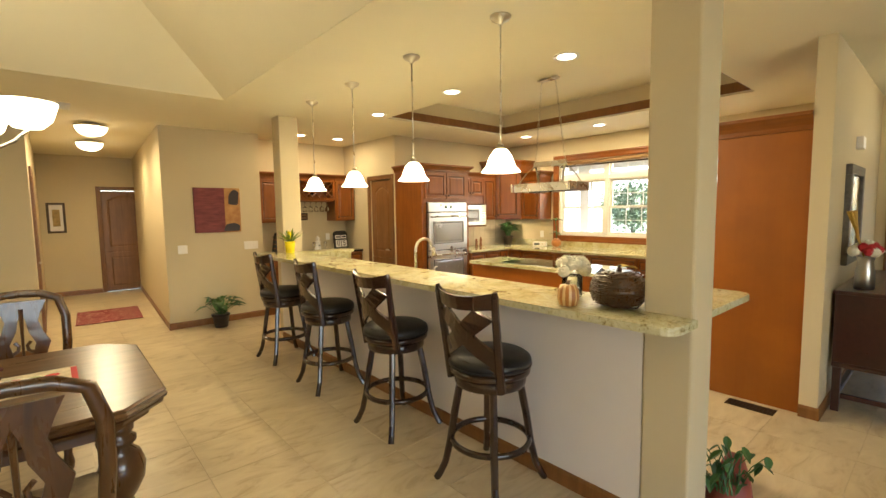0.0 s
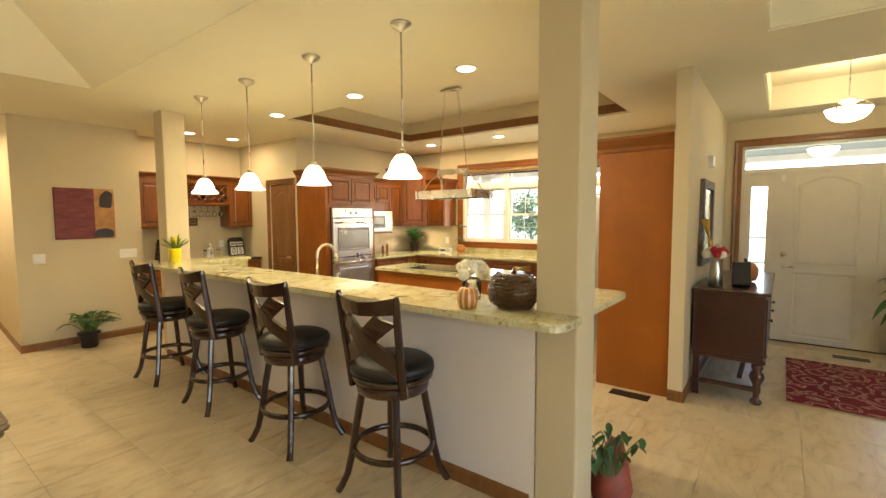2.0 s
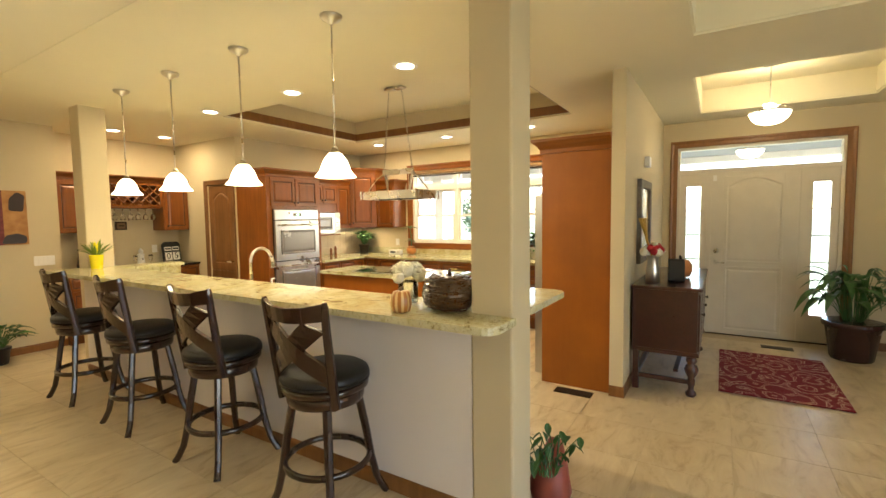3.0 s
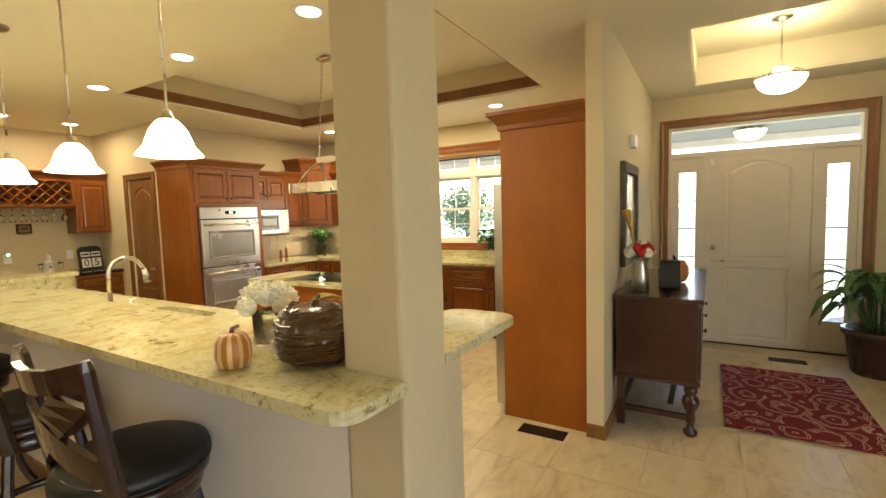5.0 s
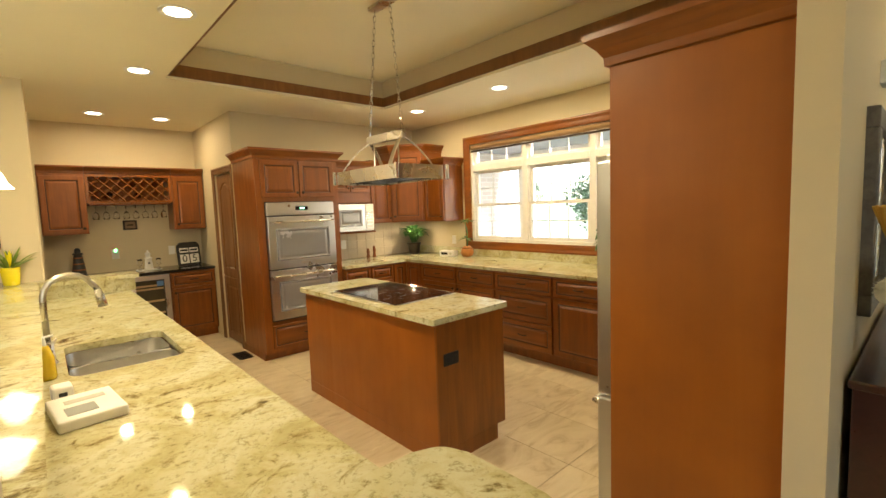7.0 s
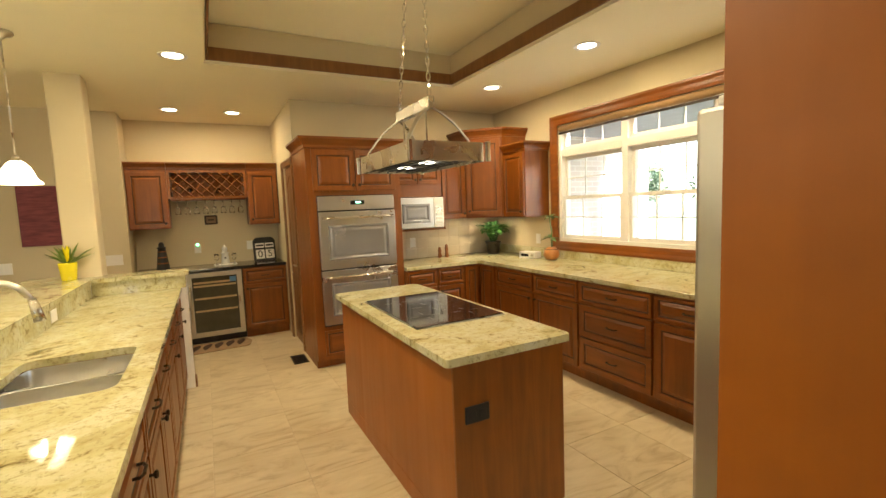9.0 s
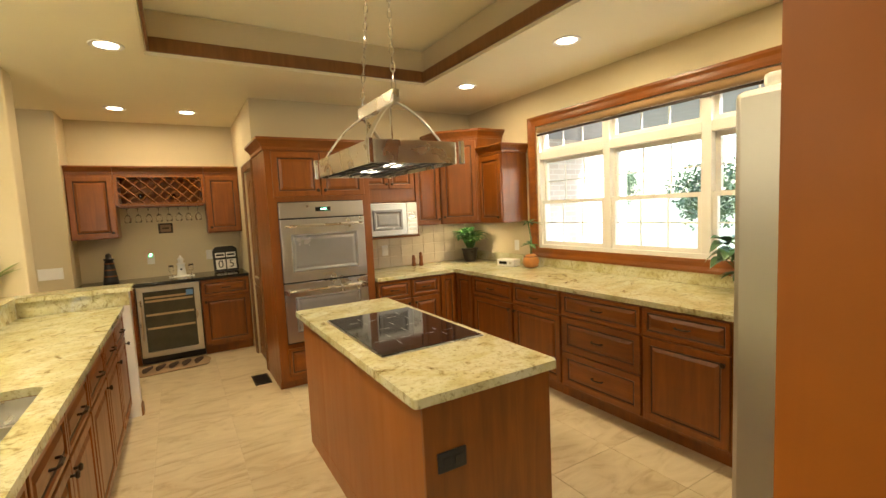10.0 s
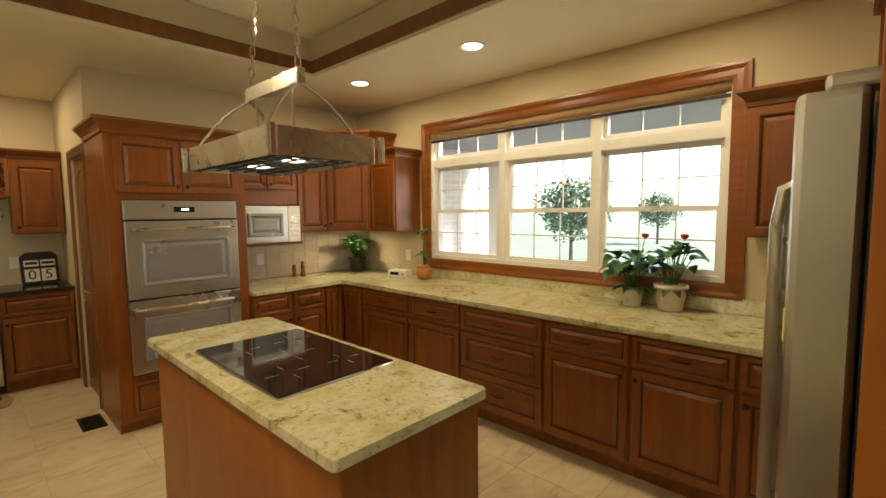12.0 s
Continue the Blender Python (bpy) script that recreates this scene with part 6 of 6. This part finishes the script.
part("cloth", prism(rounded([(-0.36, -0.20), (0.30, -0.20), (0.36, 0.0), (0.30, 0.20), (-0.36, 0.20)], 0.05), 0, 0.008), plain("tan_mat", (0.40, 0.27, 0.15), 0.95, vary=0.2, grain=0.4), kr)
for k in range(5):
    bm = bmesh.new()
    leaf_bm(bm, (-0.28 + k * 0.12, -0.12, 0.0115), (-0.20 + k * 0.12, 0.13, 0.0115), 0.09, 0, None)
    part("leaf_print", bm, plain("dark_brown_print", (0.06, 0.03, 0.02), 0.9), kr)


def floor_vent(x, y, w, d, label):
    v = thing("floor_vent", (x, y, 0.0005), label, "vent")
    part("frame", box(0, w, 0, d, 0, 0.004, 0.001), BRONZE, v)
    n = 12
    for k in range(n):
        if w > d:
            part("slat", box(0.02 + k * (w - 0.04) / n, 0.02 + (k + 0.45) * (w - 0.04) / n, 0.015, d - 0.015, 0.0042, 0.0065), BLACK, v)
        else:
            part("slat", box(0.015, w - 0.015, 0.02 + k * (d - 0.04) / n, 0.02 + (k + 0.45) * (d - 0.04) / n, 0.0042, 0.0065), BLACK, v)


floor_vent(5.88, 1.48, 0.13, 0.32, "dark metal floor vent beside the fridge panel")
floor_vent(5.80, 6.06, 0.15, 0.30, "bronze floor vent near the oven cabinet")
floor_vent(8.32, -0.15, 0.13, 0.30, "dark metal floor vent by the front door")
av = thing("ceiling_vent", (1.95, 6.95, H - 0.016), "white ceiling air vent before the hall", "vent")
part("frame", box(-0.22, 0.22, -0.16, 0.16, -0.012, 0.0, 0.003), WHITE, av)
for k in range(7):
    part("slat", box(-0.19, 0.19, -0.13 + k * 0.04, -0.105 + k * 0.04, -0.020, -0.013), WHITE, av)


# ---- painting, mirror, pictures ----
def painting_build(t, p):
    c = t.nodes.new("ShaderNodeTexCoord")
    s = t.nodes.new("ShaderNodeSeparateXYZ")
    t.links.new(c.outputs["Object"], s.inputs[0])
    n = noise_fac(t, coords(t, (2, 2, 14)), 3.0, 5, 0.6, 0.5)
    red = ramp(t, n, [(0.3, (0.10, 0.012, 0.018)), (0.7, (0.24, 0.045, 0.05))])
    tan = ramp(t, noise_fac(t, coords(t), 9.0, 4), [(0.3, (0.33, 0.14, 0.04)), (0.7, (0.50, 0.27, 0.09))])
    m = node(t, "ShaderNodeMath")
    m.operation = "GREATER_THAN"
    m.inputs[1].default_value = 0.09
    t.links.new(s.outputs[0], m.inputs[0])
    t.links.new(mix(t, red, tan, m.outputs[0]), p.inputs["Base Color"])
    p.inputs["Roughness"].default_value = 0.6


pa = thing("wall_painting", (3.723, 7.545, 1.61), "unframed red and ochre canvas on the painted wall", "painting")
part("canvas", box(-0.302, 0.302, -0.015, 0.014, -0.312, 0.312, 0.004), mat("red_ochre_canvas", painting_build), pa)
bm = prism(rounded([(-0.13, -0.10), (0.0, -0.11), (0.02, 0.08), (-0.05, 0.12), (-0.12, 0.04)], 0.03), 0, 0.001)
bmesh.ops.transform(bm, matrix=pose(0.268, -0.0165, 0.18, 90, 0, 0), verts=bm.verts)
part("dark_shape", bm, plain("dark_oil", (0.03, 0.015, 0.015), 0.5), pa)
bm = prism(rounded([(-0.12, -0.05), (0.10, -0.05), (0.11, 0.03), (0.03, 0.07), (-0.08, 0.05)], 0.03), 0, 0.001)
bmesh.ops.transform(bm, matrix=pose(0.18, -0.0165, -0.25, 90, 0, 0), verts=bm.verts)
part("dark_shape", bm, plain("dark_blue_oil", (0.03, 0.025, 0.035), 0.5), pa)
hp = thing("hall_picture", (2.02, 11.985, 1.52), "small framed picture on the hall's end wall", "picture")
bm = box(-0.14, 0.14, -0.012, 0.013, -0.29, -0.25)
box(-0.14, 0.14, -0.012, 0.013, 0.25, 0.29, bm=bm)
box(-0.14, -0.10, -0.012, 0.013, -0.25, 0.25, bm=bm)
box(0.10, 0.14, -0.012, 0.013, -0.25, 0.25, bm=bm)
part("frame", bm, BRONZE, hp)
part("mat_board", box(-0.10, 0.10, -0.002, 0.012, -0.25, 0.25), WHITE, hp)
part("print", box(-0.055, 0.055, -0.004, -0.0022, -0.16, 0.16), plain("ochre_print", (0.35, 0.25, 0.10), 0.7, vary=0.4, scale=16), hp)

mr = thing("wall_mirror", (7.0, 1.24, 1.48), "grey wooden framed picture on the wall above the buffet", "picture")
bm = box(-0.36, 0.36, -0.03, 0.018, -0.40, -0.32, 0.006)
box(-0.36, 0.36, -0.03, 0.018, 0.32, 0.40, 0.006, bm=bm)
box(-0.36, -0.28, -0.03, 0.018, -0.32, 0.32, 0.006, bm=bm)
box(0.28, 0.36, -0.03, 0.018, -0.32, 0.32, 0.006, bm=bm)
part("frame", bm, wood("grey_weathered_wood", (0.10, 0.09, 0.08), (0.22, 0.20, 0.17), 0.6, axis=0, coat=0), mr)
part("glass", box(-0.28, 0.28, -0.006, 0.0, -0.32, 0.32), plain("picture_ochre", (0.45, 0.33, 0.14), 0.25, vary=0.5, scale=5), mr)
th = thing("thermostat", (7.15, 1.253, 2.08), "white door chime box on the wall", "chime")
part("box", box(-0.07, 0.07, -0.05, 0.006, -0.05, 0.05, 0.006), WHITE, th)


# ---- buffet in the entry ----
def buffet():
    b = thing("buffet", (6.29, 0.70, 0), "dark mahogany antique buffet with turned legs", "sideboard")
    L, D = 1.62, 0.535
    part("carcass", box(0.02, L - 0.02, 0.02, D - 0.01, 0.36, 0.90, 0.004), MAHOG, b)
    part("top", box(-0.01, L + 0.01, -0.012, D, 0.901, 0.93, 0.008), MAHOG, b, "polished dark top")
    part("moulding", profile_box([(0.0, 0.345), (0.014, 0.35), (0.016, 0.37), (0.004, 0.385)], 0.02, L - 0.02, 0.02, D - 0.01, "lfr"), MAHOG, b)
    turn = [(0.03, 0.0), (0.042, 0.015), (0.042, 0.035), (0.022, 0.055), (0.022, 0.09), (0.03, 0.10), (0.03, 0.14), (0.025, 0.16), (0.045, 0.20), (0.055, 0.235), (0.045, 0.265), (0.028, 0.28), (0.042, 0.30), (0.042, 0.325), (0.03, 0.345)]
    for x in (0.055, L - 0.055):
        part("leg", lathe(turn, 16, (x, 0.06, 0.001)), MAHOG, b, "turned front leg", True)
        part("leg", box(x - 0.025, x + 0.025, D - 0.065, D - 0.015, 0.001, 0.359, 0.003), MAHOG, b)
        part("stretcher", box(x - 0.018, x + 0.018, 0.085, D - 0.066, 0.105, 0.14, 0.004), MAHOG, b)
    part("stretcher", box(0.074, L - 0.074, D - 0.055, D - 0.02, 0.105, 0.14, 0.004), MAHOG, b)
    part("stretcher", box(0.03, L - 0.03, 0.16, 0.195, 0.2, 0.225, 0.003), MAHOG, b)
    for k in range(3):
        w = (L - 0.10) / 3
        f = part("door", panel_bm(w - 0.01, 0.48, 0.014, 0.05, 0.0, 0.05 + k * w + 0.005, 0.39, 0.0195), MAHOG, b)
        part("knob", knob(0.05 + k * w + w / 2, 0.004, 0.66), BRONZE, f)


buffet()
pitcher = bouquet((6.50, 1.09, 0.931), [(0.055, 0.0), (0.06, 0.005), (0.056, 0.12), (0.045, 0.20), (0.055, 0.24), (0.06, 0.245), (0.05, 0.238)], STEEL, "metal pitcher of white and red flowers on the buffet", 26, 9, 5)
rnd = random.Random(77)
for k in range(6):
    part("dried_stalk", tube([(0, 0, 0.2), (-0.02 + rnd.uniform(-0.05, 0.03), 0.05, 0.4), (-0.03 + rnd.uniform(-0.08, 0.05), 0.09 + rnd.uniform(-0.03, 0.03), 0.58)], [0.004, 0.007, 0.010], 6), plain("dried_yellow", (0.50, 0.30, 0.05), 0.8), pitcher)
bx = thing("black_box", (6.68, 0.93, 0.931), "black leather case standing on the buffet", "case", 8)
part("case", prism(rounded([(-0.08, 0.0), (0.09, 0.0), (0.06, 0.20), (-0.05, 0.21)], 0.03), 0, 0.13), LEATHER, bx).matrix_basis = pose(0, 0.05, 0, 90, 0, 0)
op = thing("orange_pumpkin", (7.02, 0.90, 0.931), "small orange pumpkin ornament on the buffet", "ornament")
part("body", ribbed([(0.04, 0.0), (0.08, 0.01), (0.10, 0.06), (0.10, 0.12), (0.07, 0.17), (0.02, 0.175)], 9, 0.08), plain("pumpkin_orange", (0.45, 0.17, 0.05), 0.5, vary=0.2), op, "", True)
part("stem", tube([(0, 0, 0.17), (0.01, 0.01, 0.21)], [0.014, 0.01], 8), BRONZE, op)
cp = thing("berry_centrepiece", (1.50, 3.52, 0.7665), "dried red berry bunch on the table runner", "centrepiece")
rnd = random.Random(12)
for k in range(46):
    a, e = rnd.uniform(0, 6.28), rnd.uniform(0.1, 1.4)
    q = Vector((math.cos(a) * math.cos(e) * 0.19, math.sin(a) * math.cos(e) * 0.14, math.sin(e) * 0.17 + 0.02))
    bm = tube([(0, 0, 0.012), q * 0.55 + Vector((0, 0, 0.03)), q], 0.003, 4)
    for i in range(5):
        bmesh.ops.create_icosphere(bm, subdivisions=1, radius=0.011, matrix=Matrix.Translation(q + Vector((rnd.gauss(0, 0.018), rnd.gauss(0, 0.018), rnd.gauss(0, 0.014)))))
    part("berry_sprig", bm, BERRY, cp)
rg = thing("entry_rug", (6.58, -0.34, 0.006), "red and cream scrolled rug on the entry floor", "rug")
part("rug_body", box(0, 1.41, 0, 0.90, 0, 0.009, 0.003), RUG, rg)
hr = thing("hall_rug", (2.10, 8.75, 0.006), "small red patterned rug in the hall", "rug", -3)
part("rug_body", box(0, 0.80, 0, 1.10, 0, 0.008, 0.003), RUG, hr)

# ---- outside ----
LAWN = plain("lawn", (0.15, 0.18, 0.11), 0.95, vary=0.3, scale=0.6, grain=0.5, grain_scale=30)
bm = bmesh.new()
bm.faces.new([bm.verts.new(p) for p in ((-600, -600, -0.2), (600, -600, -0.2), (600, 600, -0.2), (-600, 600, -0.2))])
structure(part("ground", bm, LAWN), "mown green lawn")
CONC = plain("pale_concrete", (0.32, 0.31, 0.30), 0.9, vary=0.1, scale=3, grain=0.3)
structure(part("porch_floor", box(8.95, 11.0, -3.5, 6.5, -0.19, -0.02), CONC), "pale concrete porch floor")
GREYSOFFIT = plain("grey_soffit", (0.22, 0.22, 0.23), 0.7, vary=0.05)
structure(part("porch_ceiling", box(8.95, 11.0, -3.5, 6.5, 2.50, 2.56), GREYSOFFIT), "grey porch soffit")
structure(part("porch_beam", box(10.85, 11.05, -3.5, 6.5, 2.40, 2.499), WHITE), "white porch beam")
for x, y in ((10.95, 6.10), (10.95, -1.2)):
    pc = thing("porch_column", (x, y, -0.02), "white square porch column", "column", 0, "porch columns")
    part("shaft", box(-0.11, 0.11, -0.11, 0.11, 0.10, 2.32, 0.01), WHITE, pc)
    part("base", box(-0.14, 0.14, -0.14, 0.14, 0.0, 0.099, 0.01), WHITE, pc)
    part("capital", box(-0.14, 0.14, -0.14, 0.14, 2.321, 2.42, 0.01), WHITE, pc)


def brick_build(t, p):
    b = node(t, "ShaderNodeTexBrick", Scale=1.0)
    b.inputs["Brick Width"].default_value, b.inputs["Row Height"].default_value, b.inputs["Mortar Size"].default_value = 0.24, 0.08, 0.008
    b.inputs["Color1"].default_value, b.inputs["Color2"].default_value, b.inputs["Mortar"].default_value = (0.62, 0.55, 0.50, 1), (0.54, 0.47, 0.43, 1), (0.66, 0.63, 0.60, 1)
    t.links.new(coords(t, (1, 1, 1), "Object", (radians(90), 0, 0)), b.inputs["Vector"])
    t.links.new(b.outputs["Color"], p.inputs["Base Color"])
    p.inputs["Roughness"].default_value = 0.9


gw = thing("house_wing", (0, 0, 0), "pale brick wing of the house across the porch", "house wing")
part("wall", box(8.95, 11.6, 6.62, 6.9, -0.2, 2.7), mat("pale_brick", brick_build), gw)
part("eave", box(8.95, 12.0, 6.2, 7.2, 2.7, 2.86, 0.01), WHITE, gw)


# leaf colour lightened to stand in for haze over the lawn trees
TREELEAF = plain("tree_leaf", (0.11, 0.16, 0.08), 0.5, vary=0.3)


def tree(at, s, seed):
    t = thing("tree", at, "small leafy green tree on the lawn", "tree", 0, "lawn trees")
    rnd = random.Random(seed)
    part("trunk", tube([(0, 0, 0), (0.02 * s, 0, 0.8 * s), (0, 0.03 * s, 1.7 * s), (0.02, 0, 2.5 * s)], [0.07 * s, 0.055 * s, 0.04 * s, 0.012 * s], 8), plain("bark", (0.12, 0.09, 0.07), 0.9), t)
    bm = bmesh.new()
    for k in range(9):
        a = k * 2.4
        h = (0.9 + 0.16 * k) * s
        tube([(0, 0, h), (0.4 * s * math.cos(a), 0.4 * s * math.sin(a), h + 0.25 * s), (0.8 * s * math.cos(a), 0.8 * s * math.sin(a), h + 0.4 * s)], [0.022 * s, 0.014 * s, 0.005 * s], 5, bm)
    part("limbs", bm, plain("bark_limb", (0.12, 0.09, 0.07), 0.9), t)
    verts, faces = [], []
    for k in range(2600):
        a, u = rnd.uniform(0, 6.28), rnd.uniform(-1, 1)
        r = rnd.uniform(0.25, 1) ** 0.5 * (1 + 0.25 * math.sin(3 * a + 4 * u))
        q = math.sqrt(1 - u * u)
        c_ = Vector((0.95 * r * q * math.cos(a), 0.95 * r * q * math.sin(a), 1.85 + 0.85 * r * u)) * s
        d1 = Vector((rnd.gauss(0, 1), rnd.gauss(0, 1), rnd.gauss(0, 1))).normalized() * 0.07 * s
        d2 = d1.cross(Vector((rnd.gauss(0, 1), rnd.gauss(0, 1), rnd.gauss(0, 1)))).normalized() * 0.035 * s
        i = len(verts)
        verts += [c_ - d1, c_ + d2, c_ + d1, c_ - d2]
        faces.append((i, i + 1, i + 2, i + 3))
    me = bpy.data.meshes.new("crown")
    me.from_pydata(verts, [], faces)
    me.materials.append(TREELEAF)
    cr = new("crown", me)
    cr.parent = t


tree((17.6, 8.3, -0.2), 1.0, 5)
tree((30.0, 9.8, -0.2), 1.0, 6)
tree((34.0, 24.0, -0.2), 1.6, 7)

# ---- floor tiles, last ----
T = 0.5
floor_ob = bpy.data.objects["floor"]
rest_v, rest_f = [], []


def tile_mesh():
    bm = box(0.0015, T - 0.0015, 0.0015, T - 0.0015, -0.0035, 0.0, 0.0009, seg=1)
    me = bpy.data.meshes.new("tile")
    bm.to_mesh(me)
    bm.free()
    me.materials.append(TILE)
    return me


near = tile_mesh()
for i in range(-6, 18):
    for j in range(-8, 25):
        x, y = i * T + 0.04, j * T - 0.02
        if x + T > 8.78 or x < -3.1 or y < -4.0 or y + T > 12.02:
            continue
        if 3 <= i and -1 <= j < 16:
            ob = new("tile", near)
            ob.location = (x, y, 0)
            ob.parent = floor_ob
        else:
            k = len(rest_v)
            a, b_ = 0.0015, T - 0.0015
            rest_v += [(x + a, y + a, 0), (x + b_, y + a, 0), (x + b_, y + b_, 0), (x + a, y + b_, 0)]
            rest_f.append((k, k + 1, k + 2, k + 3))
me = bpy.data.meshes.new("far_tiles")
me.from_pydata(rest_v, [], rest_f)
me.materials.append(TILE)
ft = new("far_tiles", me)
ft.parent = floor_ob
ft["kind"] = "stuff"
